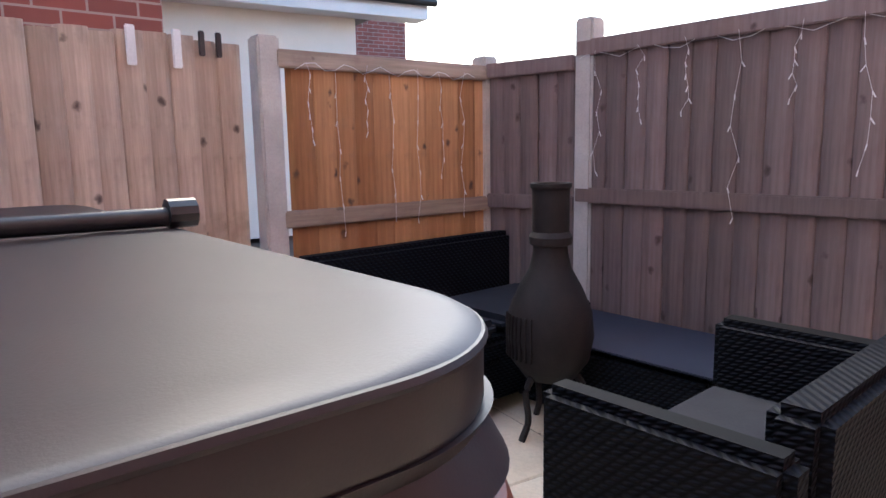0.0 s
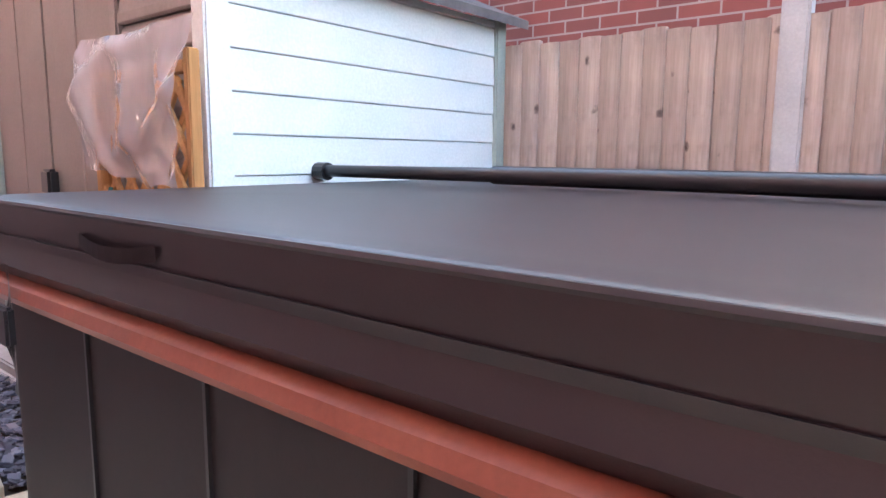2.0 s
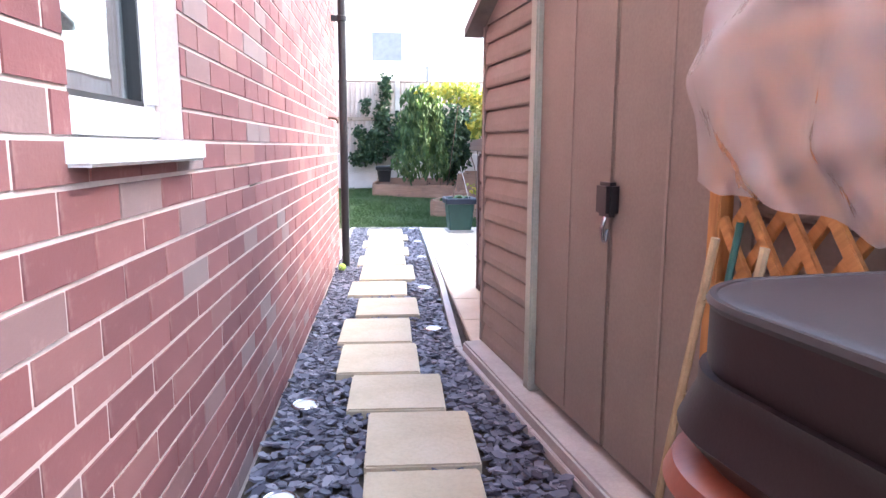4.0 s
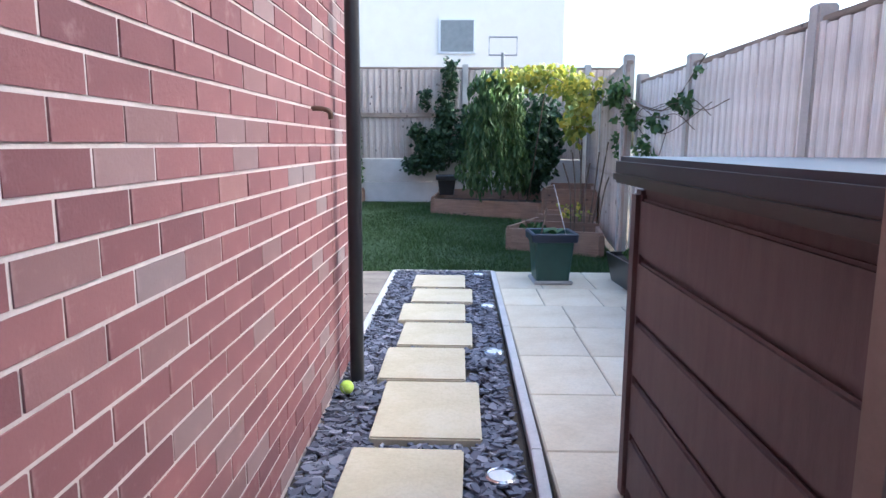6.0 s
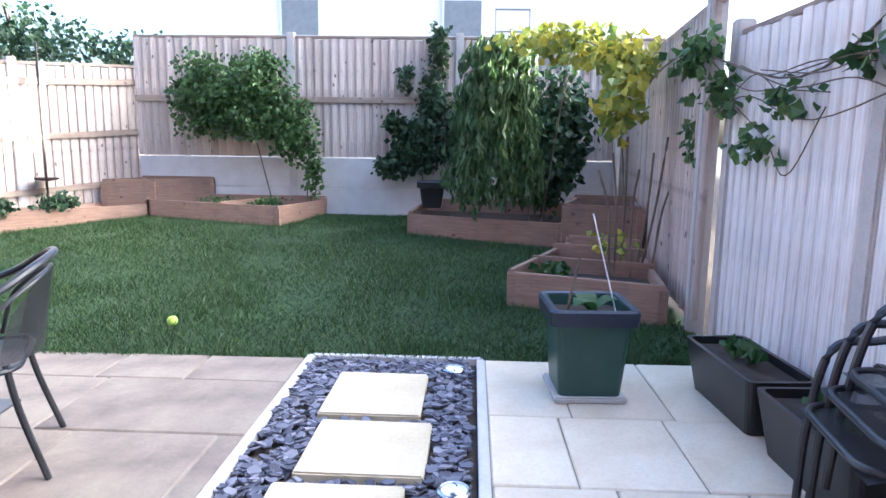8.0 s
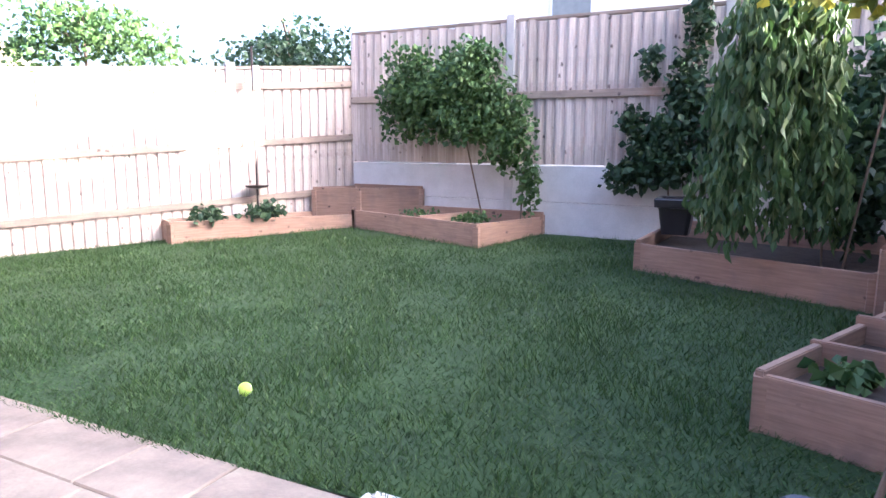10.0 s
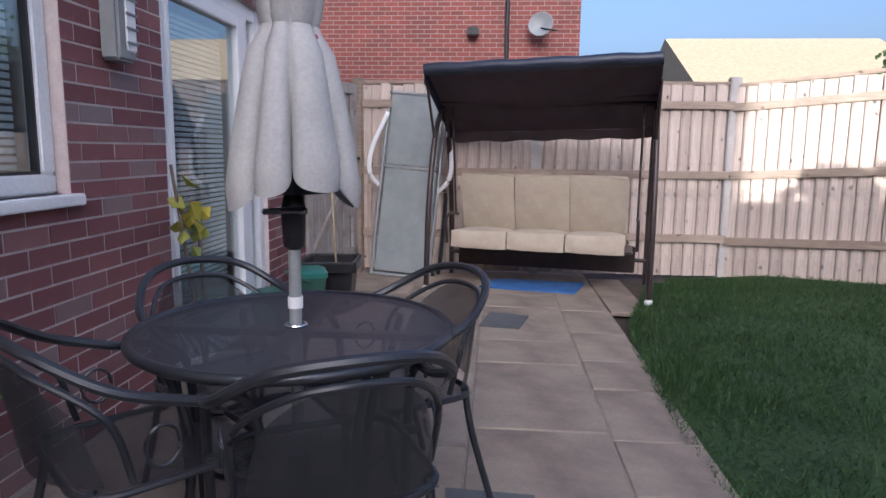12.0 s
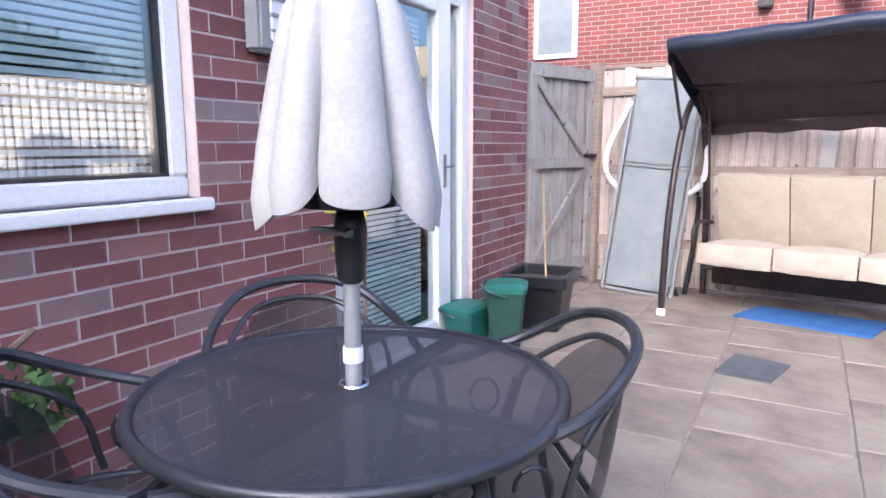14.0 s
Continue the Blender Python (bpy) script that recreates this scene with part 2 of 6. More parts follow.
POT_BLUE = speckled("pot_rim", (0.014, 0.019, 0.036), (0.024, 0.032, 0.055), 5, 0.4, bump=0.05)
CADDY = speckled("caddy_green", (0.02, 0.11, 0.09), (0.03, 0.15, 0.12), 5, 0.45, bump=0.05)
BALL = speckled("tennis_felt", (0.45, 0.62, 0.08), (0.60, 0.78, 0.14), 40, 0.95)
LEAF_DARK = leafy("ivy_leaf", (0.015, 0.04, 0.018), (0.03, 0.07, 0.028), (0.06, 0.10, 0.035))
LEAF_MID = leafy("shrub_leaf", (0.03, 0.075, 0.02), (0.065, 0.13, 0.035), (0.11, 0.18, 0.05))
LEAF_DROOP = leafy("weeping_leaf", (0.035, 0.075, 0.02), (0.07, 0.13, 0.04), (0.13, 0.18, 0.06))
LEAF_YELLOW = leafy("vine_leaf", (0.12, 0.18, 0.03), (0.30, 0.30, 0.04), (0.50, 0.42, 0.05))
GRASS = leafy("grass_blade", (0.017, 0.046, 0.009), (0.032, 0.080, 0.014), (0.07, 0.115, 0.025))
BARK = speckled("bark", (0.10, 0.07, 0.05), (0.20, 0.15, 0.11), 25, 0.9, bump=0.6, stretch=(1, 1, 0.2))
CANE = speckled("cane", (0.35, 0.26, 0.14), (0.45, 0.35, 0.2), 25, 0.7)
RENDER = speckled("cream_render", (0.78, 0.73, 0.64), (0.83, 0.79, 0.71), 2, 0.9)
ROOF_TILE = speckled("roof_tile", (0.28, 0.22, 0.15), (0.38, 0.31, 0.2), 6, 0.9)
GLASS = glass("window_glass")
# Indoor shade is put into this dark colour for floor, walls and ceiling.
ROOM_SHADE = speckled("room_shade_tone", (0.10, 0.09, 0.08), (0.16, 0.14, 0.12), 2, 0.9)
BLIND = speckled("blind_slat", (0.70, 0.71, 0.74), (0.78, 0.79, 0.8), 5, 0.4, bump=0)
BAND = speckled("pink_strap", (0.30, 0.05, 0.07), (0.38, 0.08, 0.10), 9, 0.8)
COPPER = speckled("brown_pipe", (0.10, 0.06, 0.04), (0.15, 0.09, 0.06), 9, 0.4, 0.6)
SHEET = Mat("polythene", 0.18)
SHEET.color((0.76, 0.71, 0.71)).bump(SHEET.noise(9, 3, (1, 1.6, 0.7), rough=0.4), 0.35, 0.03)
SHEET.b.inputs["Alpha"].default_value = 0.40
SHEET = SHEET.m
m = Mat("slate_chip", 0.6)
m.color(m.ramp(m.random(True), [(0, (0.055, 0.055, 0.075)), (0.5, (0.11, 0.11, 0.145)), (0.85, (0.17, 0.17, 0.21)), (1, (0.26, 0.25, 0.28))])).bump(m.noise(60, 4), 0.4, 0.004)
SLATE = m.m
m = Mat("brick_far", 0.9)
bt = m.node("ShaderNodeTexBrick", Scale=1.0)
bt.inputs["Brick Width"].default_value, bt.inputs["Row Height"].default_value, bt.inputs["Mortar Size"].default_value = 0.225, 0.075, 0.006
bt.inputs["Color1"].default_value, bt.inputs["Color2"].default_value, bt.inputs["Mortar"].default_value = (0.25, 0.070, 0.055, 1), (0.18, 0.060, 0.050, 1), (0.32, 0.255, 0.225, 1)
uvn = m.nt.nodes.new("ShaderNodeTexCoord")
m.link(uvn.outputs["UV"], bt.inputs["Vector"])
m.color(m.mix(bt.outputs[0], m.ramp(m.noise(1.5, 5), [(0.3, (0.8,) * 3), (0.7, (1.1,) * 3)]), 0.8, 'MULTIPLY')).bump(bt.outputs["Fac"], -0.4, 0.01)
BRICK_FAR = m.m


# ---------- mesh helpers ----------
def add_box(bm, lo, hi, m=None):
    vs = [bm.verts.new((x, y, z)) for z in (lo[2], hi[2]) for y in (lo[1], hi[1]) for x in (lo[0], hi[0])]
    if m is not None:
        for v in vs:
            v.co = m @ v.co
    for f in ((0, 2, 3, 1), (4, 5, 7, 6), (0, 1, 5, 4), (2, 6, 7, 3), (0, 4, 6, 2), (1, 3, 7, 5)):
        bm.faces.new([vs[i] for i in f])
    return vs


def box(lo, hi, bevel=0.0, m=None, segments=2):
    bm = bmesh.new()
    add_box(bm, lo, hi, m)
    if bevel:
        bmesh.ops.bevel(bm, geom=bm.edges[:], offset=bevel, segments=segments, affect='EDGES')
    return bm


def prism(points, z0, z1, bevel=0.0):
    bm = bmesh.new()
    a = [bm.verts.new((x, y, z0)) for x, y in points]
    b = [bm.verts.new((x, y, z1)) for x, y in points]
    bm.faces.new(a[::-1]), bm.faces.new(b)
    for i in range(len(points)):
        j = (i + 1) % len(points)
        bm.faces.new((a[i], a[j], b[j], b[i]))
    bmesh.ops.recalc_face_normals(bm, faces=bm.faces)
    if bevel:
        bmesh.ops.bevel(bm, geom=bm.edges[:], offset=bevel, segments=2, affect='EDGES')
    return bm


def tube(points, r, sides=8, bm=None, closed=False):
    """A round bar along a line of points; r may be one radius or one for each point."""
    bm = bm or bmesh.new()
    pts = [Vector(p) for p in points]
    n = len(pts)
    rings = []
    for i, p in enumerate(pts):
        a, b = pts[(i - 1) % n if closed else max(i - 1, 0)], pts[(i + 1) % n if closed else min(i + 1, n - 1)]
        d = (b - a).normalized()
        up = Vector((0, 0, 1)) if abs(d.z) < 0.9 else Vector((1, 0, 0))
        s = d.cross(up).normalized()
        u = s.cross(d)
        rr = r[i] if isinstance(r, (list, tuple)) else r
        rings.append([bm.verts.new(p + rr * (math.cos(k * math.tau / sides) * s + math.sin(k * math.tau / sides) * u)) for k in range(sides)])
    for i in range(n if closed else n - 1):
        A, B = rings[i], rings[(i + 1) % n]
        for k in range(sides):
            bm.faces.new((A[k], A[(k + 1) % sides], B[(k + 1) % sides], B[k]))
    if not closed:
        bm.faces.new(rings[0][::-1]), bm.faces.new(rings[-1])
    return bm


def bend(points, steps=6):
    """A smooth line through the points (Catmull-Rom)."""
    p = [Vector(q) for q in points]
    p = [2 * p[0] - p[1], *p, 2 * p[-1] - p[-2]]
    out = []
    for i in range(1, len(p) - 2):
        for k in range(steps):
            t = k / steps
            out.append(0.5 * (2 * p[i] + (p[i + 1] - p[i - 1]) * t + (2 * p[i - 1] - 5 * p[i] + 4 * p[i + 1] - p[i + 2]) * t * t + (3 * p[i] - p[i - 1] - 3 * p[i + 1] + p[i + 2]) * t ** 3))
    return out + [p[-2]]


def lathe(profile, sides=24, cx=0.0, cy=0.0):
    """A turned shape from (radius, height) pairs."""
    bm = bmesh.new()
    rings = [[bm.verts.new((cx + r * math.cos(k * math.tau / sides), cy + r * math.sin(k * math.tau / sides), z)) for k in range(sides)] for r, z in profile]
    for A, B in zip(rings, rings[1:]):
        for k in range(sides):
            bm.faces.new((A[k], A[(k + 1) % sides], B[(k + 1) % sides], B[k]))
    bm.faces.new(rings[0][::-1]), bm.faces.new(rings[-1])
    return bm


def sheet(fn, nu, nv, thick=0.0, uv=True, us=1.0, vs=1.0):
    """A surface from fn(u, v), u and v from 0 to 1."""
    bm = bmesh.new()
    lay = bm.loops.layers.uv.new()
    g = [[bm.verts.new(fn(i / nu, j / nv)) for j in range(nv + 1)] for i in range(nu + 1)]
    for i in range(nu):
        for j in range(nv):
            f = bm.faces.new((g[i][j], g[i + 1][j], g[i + 1][j + 1], g[i][j + 1]))
            for l, (a, b) in zip(f.loops, ((i, j), (i + 1, j), (i + 1, j + 1), (i, j + 1))):
                l[lay].uv = (a / nu * us, b / nv * vs)
    if thick:
        bmesh.ops.solidify(bm, geom=bm.faces[:], thickness=thick)
    return bm


def mesh_of(name, bm, material, smooth=False):
    me = bpy.data.meshes.new(name)
    bm.to_mesh(me)
    bm.free()
    me.materials.append(material)
    if smooth:
        me.shade_smooth()
        me.set_sharp_from_angle(angle=radians(40))
    return me


def part(name, bm, material, parent, label="", smooth=False, m=None):
    ob = new(name, mesh_of(name, bm, material, smooth))
    ob.parent = parent
    if m is not None:
        ob.matrix_basis = m
    return tagged(ob, label)


def thing(name, label, category, m=None, group="", kind=""):
    ob = new(name)
    if m is not None:
        ob.matrix_basis = m
    return tagged(ob, label, category, group, kind)


def solid(name, bm, material, label, category, group="", kind="", smooth=False, m=None):
    ob = new(name, mesh_of(name, bm, material, smooth))
    if m is not None:
        ob.matrix_basis = m
    return tagged(ob, label, category, group, kind)


def raw(name, verts, faces, material, smooth=False):
    me = bpy.data.meshes.new(name)
    me.from_pydata(verts, [], faces)
    me.materials.append(material)
    if smooth:
        me.shade_smooth()
    return me


RNG = random.Random(7)


def lawn_z(y):
    return max(0.0, 0.054 * (y - 2.55))


def leaf_cloud(blobs, count, size, droop=0.3, seed=1, broad=0.5):
    """Many small folded leaves strewn through ellipsoids (centre, radii); leaves lie denser towards the skin."""
    rng = random.Random(seed)
    verts, faces = [], []
    total = sum(b[1][0] * b[1][1] * b[1][2] for b in blobs)
    for c, r in blobs:
        for _ in range(int(count * r[0] * r[1] * r[2] / total) + 1):
            d = Vector((rng.gauss(0, 1), rng.gauss(0, 1), rng.gauss(0, 1))).normalized() * rng.random() ** 0.4
            d *= 0.75 + 0.5 * noise.noise(Vector(c) + d * 2.2)
            p = Vector((c[0] + d.x * r[0], c[1] + d.y * r[1], c[2] + d.z * r[2]))
            ax = Vector((rng.gauss(0, 1), rng.gauss(0, 1), rng.gauss(-droop * 3, 1))).normalized()
            sd = ax.cross(Vector((rng.gauss(0, 1), rng.gauss(0, 1), rng.gauss(0, 1)))).normalized()
            s = size * rng.uniform(0.6, 1.35)
            up = ax.cross(sd) * s * 0.15
            k = len(verts)
            verts += [p, p + ax * s * 0.5 + sd * s * broad + up, p + ax * s, p + ax * s * 0.5 - sd * s * broad + up]
            faces += [(k, k + 1, k + 2), (k, k + 2, k + 3)]
    return verts, faces

# ---------- ground ----------
def ground_sheet():
    bm = bmesh.new()
    xs = [-300, -40, -12, -6, -3, 0, 2.3, 6, 12, 40, 300]
    ys = [-300, -40, -12, 0, 2.55, 5, 7.5, 9, 40, 300]
    g = [[bm.verts.new((x, y, -0.06 + (lawn_z(min(y, 7.5)) if y > 2.6 else 0))) for y in ys] for x in xs]
    for i in range(len(xs) - 1):
        for j in range(len(ys) - 1):
            bm.faces.new((g[i][j], g[i + 1][j], g[i + 1][j + 1], g[i][j + 1]))
    return bm


solid("ground", ground_sheet(), SOIL, "dark bare soil ground under the whole place", "ground", kind="structure")
LAWN_EDGE = [(-5.3, 2.98), (-4.66, 2.79), (-4.0, 2.58), (-3.33, 2.48), (-2.3, 2.44), (-1.0, 2.46), (0, 2.53), (2.3, 2.54)]


def edge_y(x):
    for (a, b), (c, d) in zip(LAWN_EDGE, LAWN_EDGE[1:]):
        if a <= x <= c:
            return b + (d - b) * (x - a) / (c - a)
    return 2.6 if x > 0 else 3.2


def left_fence_x(y):
    return -5.83 + (y - 3.8) * 0.643


def lawn_sheet():
    bm = bmesh.new()
    nx, ny = 70, 40
    g = []
    for j in range(ny + 1):
        v = j / ny
        row = []
        for i in range(nx + 1):
            u = i / nx
            x0 = -5.6 + u * 7.9
            y = edge_y(x0) * (1 - v) + 7.36 * v
            x = max(x0, left_fence_x(y) + 0.05)
            row.append(bm.verts.new((x, y, lawn_z(y) - 0.012 + 0.012 * noise.noise((x * 2, y * 2, 0)))))
        g.append(row)
    for j in range(ny):
        for i in range(nx):
            bm.faces.new((g[j][i], g[j][i + 1], g[j + 1][i + 1], g[j + 1][i]))
    return bm


lawn = solid("lawn", lawn_sheet(), LAWN_BASE, "short green garden lawn with a curved patio edge", "lawn", kind="structure")
rg = np.random.RandomState(3)
N = 150000
gx, gv = rg.uniform(-5.5, 2.25, N), rg.uniform(0, 1, N) ** 1.25
gy = np.array([edge_y(x) for x in gx]) * (1 - gv) + 7.3 * gv
keep = gx > -5.83 + (gy - 3.8) * 0.643 + 0.08
gx, gy = gx[keep], gy[keep]
N = len(gx)
clump = np.array([0.6 + 0.8 * (0.5 + noise.noise((x * 1.7, y * 1.7, 3))) for x, y in zip(gx, gy)])
h = rg.uniform(0.02, 0.05, N) * clump
a = rg.uniform(0, 6.283, N)
w = rg.uniform(0.002, 0.0045, N)
lean, la = rg.uniform(0.01, 0.05, N), rg.uniform(0, 6.283, N)
gz = np.maximum(0, 0.054 * (gy - 2.55)) - 0.012
V = np.stack([np.stack([gx - w * np.cos(a), gy - w * np.sin(a), gz], 1), np.stack([gx + w * np.cos(a), gy + w * np.sin(a), gz], 1),
              np.stack([gx + lean * np.cos(la), gy + lean * np.sin(la), gz + h], 1)], 1).reshape(-1, 3)
tagged(new("grass", raw("grass", V.tolist(), np.arange(3 * N).reshape(-1, 3).tolist(), GRASS)), "short uneven green grass blades of the lawn", "grass", kind="stuff")


# ---------- paving ----------
def slab_mesh(w, d, name, material, t=0.035):
    bm = box((-w / 2, -d / 2, 0), (w / 2, d / 2, t), 0.006, segments=1)
    for v in bm.verts:
        v.co += Vector((0.004 * noise.noise(v.co * 9 + Vector((w, d, 1))), 0.004 * noise.noise(v.co * 9 + Vector((5, w, d))), 0))
    return mesh_of(name, bm, material)


def pave(name, label, x0, x1, rows, material, seed, clip=None):
    """Slabs in rows along x, with staggered cross joints, over a bed of mortar."""
    base = thing(name, label, "paving", kind="structure")
    rng = random.Random(seed)
    cache = {}
    for y0, y1 in rows:
        x = x0 - rng.uniform(0, 0.3)
        while x < x1:
            w = rng.choice((0.6, 0.6, 0.9, 0.45))
            a, b = max(x, x0), min(x + w, x1)
            x += w
            if b - a < 0.06 or (clip and not clip((a + b) / 2, (y0 + y1) / 2)):
                continue
            key = (round(b - a, 3), round(y1 - y0, 3))
            if key not in cache:
                cache[key] = slab_mesh(key[0] - 0.008, key[1] - 0.008, "paving_slab", material)
            ob = new("paving_slab", cache[key])
            ob.parent = base
            ob.matrix_basis = pose((a + b) / 2, (y0 + y1) / 2, -0.035 + rng.uniform(-0.0015, 0.0015), rng.uniform(-.15, .15), rng.uniform(-.15, .15), 0)
    return base


solid("patio_bed", box((-5.9, 0.0, -0.05), (-0.03, 2.45, -0.008)), JOINT, "mortar bed between the garden paving slabs", "paving bed", kind="structure")
solid("patio_bed", box((0.96, -3.0, -0.05), (2.32, 2.54, -0.008)), JOINT, "mortar bed between the side paving slabs", "paving bed", kind="structure")
solid("patio_bed", box((-0.5, -11.2, -0.05), (4.6, -5.34, -0.008)), JOINT, "mortar bed under the hot tub paving", "paving bed", kind="structure")
rows_back = [(0.02, 0.33), (0.33, 0.93), (0.93, 1.53), (1.53, 2.13), (2.13, 2.50)]
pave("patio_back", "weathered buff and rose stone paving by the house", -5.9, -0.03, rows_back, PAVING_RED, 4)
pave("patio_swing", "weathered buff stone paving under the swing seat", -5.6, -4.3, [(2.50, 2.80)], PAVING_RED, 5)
pave("patio_side", "pale buff stone paving along the fence", 0.96, 2.32, [(-3.0, -2.4), (-2.4, -1.8), (-1.8, -1.2), (-1.2, -0.6), (-0.6, 0.0), (0.0, 0.6), (0.6, 1.2), (1.2, 1.8), (1.8, 2.54)], PAVING, 6)
pave("patio_tub", "buff stone paving round the hot tub", 0.0, 4.4, [(-11.1 + 0.64 * k, -10.46 + 0.64 * k) for k in range(9)], PAVING, 8)

# slate bed with its edging
solid("slate_bed", prism([(0, -5.34), (1.25, -5.34), (0.86, -3.0), (0.925, 2.53), (0, 2.53)], -0.05, -0.03), SOIL, "dark bed under the slate chippings", "gravel bed", kind="structure")
edging = thing("edging", "narrow grey concrete edging strip beside the slate path", "edging", kind="structure")
for (ax_, ay), (bx, by) in (((0.94, 2.53), (0.935, 0.6)), ((0.935, 0.6), (0.925, -1.2)), ((0.925, -1.2), (0.875, -3.0)), ((0.875, -3.0), (1.06, -4.1)), ((1.06, -4.1), (1.27, -5.3)), ((0.95, 2.55), (0.0, 2.55)), ((0.0, 2.55), (-0.015, 0.02))):
    ln = math.hypot(bx - ax_, by - ay)
    part("edging_strip", box((0, -0.022, -0.05), (ln - 0.004, 0.022, 0.006), 0.004), GRAVEL_BOARD, edging, m=pose(ax_, ay, 0, 0, 0, math.degrees(math.atan2(by - ay, bx - ax_))))
STEPS = [(0.22, 0.67, 1.72, 2.24), (0.25, 0.72, 1.20, 1.66), (0.20, 0.66, 0.66, 1.14), (0.25, 0.70, 0.10, 0.61), (0.20, 0.65, -0.47, 0.06), (0.25, 0.71, -1.15, -0.50),
         (0.19, 0.63, -1.74, -1.24), (0.27, 0.69, -2.33, -1.83), (0.20, 0.62, -2.93, -2.41), (0.23, 0.64, -3.44, -2.96), (0.31, 0.73, -3.90, -3.47), (0.40, 0.81, -4.40, -3.93), (0.40, 0.79, -4.87, -4.43), (0.41, 0.84, -5.31, -4.90)]
for x0, x1, y0, y1 in STEPS:
    bm = box((-(x1 - x0) / 2, -(y1 - y0) / 2, -0.03), ((x1 - x0) / 2, (y1 - y0) / 2, 0.022), 0.007)
    for v in bm.verts:
        v.co.x += 0.006 * noise.noise((v.co.x * 7, v.co.y * 7, y0)); v.co.y += 0.006 * noise.noise((v.co.x * 7, v.co.y * 7, y0 + 9))
    solid("stepping_stone", bm, STEP_STONE, "pale buff stepping stone laid in slate chippings", "stepping stone", "stones of the slate path", m=pose((x0 + x1) / 2, (y0 + y1) / 2, 0, 0, 0, RNG.uniform(-1, 1)))


def slate_chips():
    rng = random.Random(11)
    verts, faces = [], []
    made = 0
    while made < 6800:
        y = rng.uniform(-5.3, 2.5)
        right = 0.86 + (0.045 * (y + 3) / 5.5 if y > -3 else (-3 - y) * 0.165)
        x = rng.uniform(0.02, right - 0.02)
        if any(a - 0.01 < x < b + 0.01 and c - 0.01 < y < d + 0.01 for a, b, c, d in STEPS):
            continue
        made += 1
        r = rng.uniform(0.016, 0.036)
        t = rng.uniform(0.004, 0.009)
        m = pose(x, y, rng.uniform(-0.02, 0.004), rng.gauss(0, 14), rng.gauss(0, 14), rng.uniform(0, 360))
        n = rng.choice((4, 5, 5, 6))
        ring = [(r * rng.uniform(0.7, 1.25) * math.cos(k * math.tau / n), r * rng.uniform(0.45, 0.85) * math.sin(k * math.tau / n)) for k in range(n)]
        k0 = len(verts)
        verts += [m @ Vector((px, py, 0)) for px, py in ring] + [m @ Vector((px * 0.93, py * 0.93, t)) for px, py in ring]
        faces.append(tuple(range(k0 + n, k0 + 2 * n)))
        faces += [(k0 + i, k0 + (i + 1) % n, k0 + n + (i + 1) % n, k0 + n + i) for i in range(n)]
    return verts, faces


tagged(new("slate_chippings", raw("slate_chippings", *slate_chips(), SLATE)), "blue-grey slate chippings filling the path bed", "slate chippings", kind="stuff")
for x, y in ((0.126, -3.79), (0.141, -4.57), (0.13, -5.2), (0.76, -2.63), (0.77, -1.42), (0.82, 0.04), (0.83, 1.144), (0.80, 2.36)):
    d = thing("ground_light", "round pale ground light set in slate chippings", "ground light", pose(x, y, 0.0), "lights of the slate path")
    part("rim", lathe([(0.055, -0.03), (0.06, 0.008), (0.052, 0.014), (0.047, 0.012), (0.047, -0.02)], 20), CHROME, d, "bright metal ring", True)
    part("lens", lathe([(0.046, -0.02), (0.046, 0.009), (0.03, 0.013), (0.001, 0.014)], 20), WHITE, d, "frosted white lens", True)


# ---------- house ----------
def brick_wall(owner, name, length, height, holes, m, near, seed):
    """Stretcher courses on the plane y = 0 of m, facing -y, x along the wall; near(x) tells which are single parts."""
    rng = random.Random(seed)
    cache = {}
    verts, faces = [], []
    singles = 0
    def unit(w, hh):
        return [(sx * w / 2, 0.004 if sy else -0.003, sz * hh / 2) for sz in (-1, 1) for sy in (1, 0) for sx in (-1, 1)]
    FACES = ((0, 2, 3, 1), (4, 5, 7, 6), (2, 6, 7, 3), (0, 4, 6, 2), (1, 3, 7, 5))
    for c in range(int(height / 0.075)):
        z = c * 0.075 + 0.0325
        x = -0.1125 if c % 2 else 0.0
        while x < length:
            spans = [(max(x, 0.0), min(x + 0.215, length))]
            x += 0.225
            for hx0, hx1, hz0, hz1 in holes:
                if hz0 - 0.02 < z < hz1 + 0.02:
                    spans = [q for a, b in spans for q in ((a, min(b, hx0 - 0.003)), (max(a, hx1 + 0.003), b)) if q[1] - q[0] > 0.012]
            for a, b in spans:
                w = round(b - a, 3)
                if w < 0.012:
                    continue
                mid = (a + b) / 2
                if singles < 300 and near(mid, z):
                    singles += 1
                    if w not in cache:
                        me = raw("brick", unit(w, 0.065), FACES, BRICK_O)
                        cache[w] = me
                    ob = new("brick", cache[w])
                    ob.parent = owner
                    ob.matrix_basis = m @ pose(mid, rng.uniform(-0.0015, 0.001), z, 0, 0, rng.uniform(-.4, .4))
                else:
                    k = len(verts)
                    dy = rng.uniform(-0.0015, 0.001)
                    verts += [m @ Vector((mid + px, py + dy, z + pz)) for px, py, pz in unit(w, 0.065)]
                    faces += [tuple(k + i for i in f) for f in FACES]
    ob = new(name, raw(name, verts, faces, BRICK_I))
    ob.parent = owner
    tagged(ob, kind="stuff")


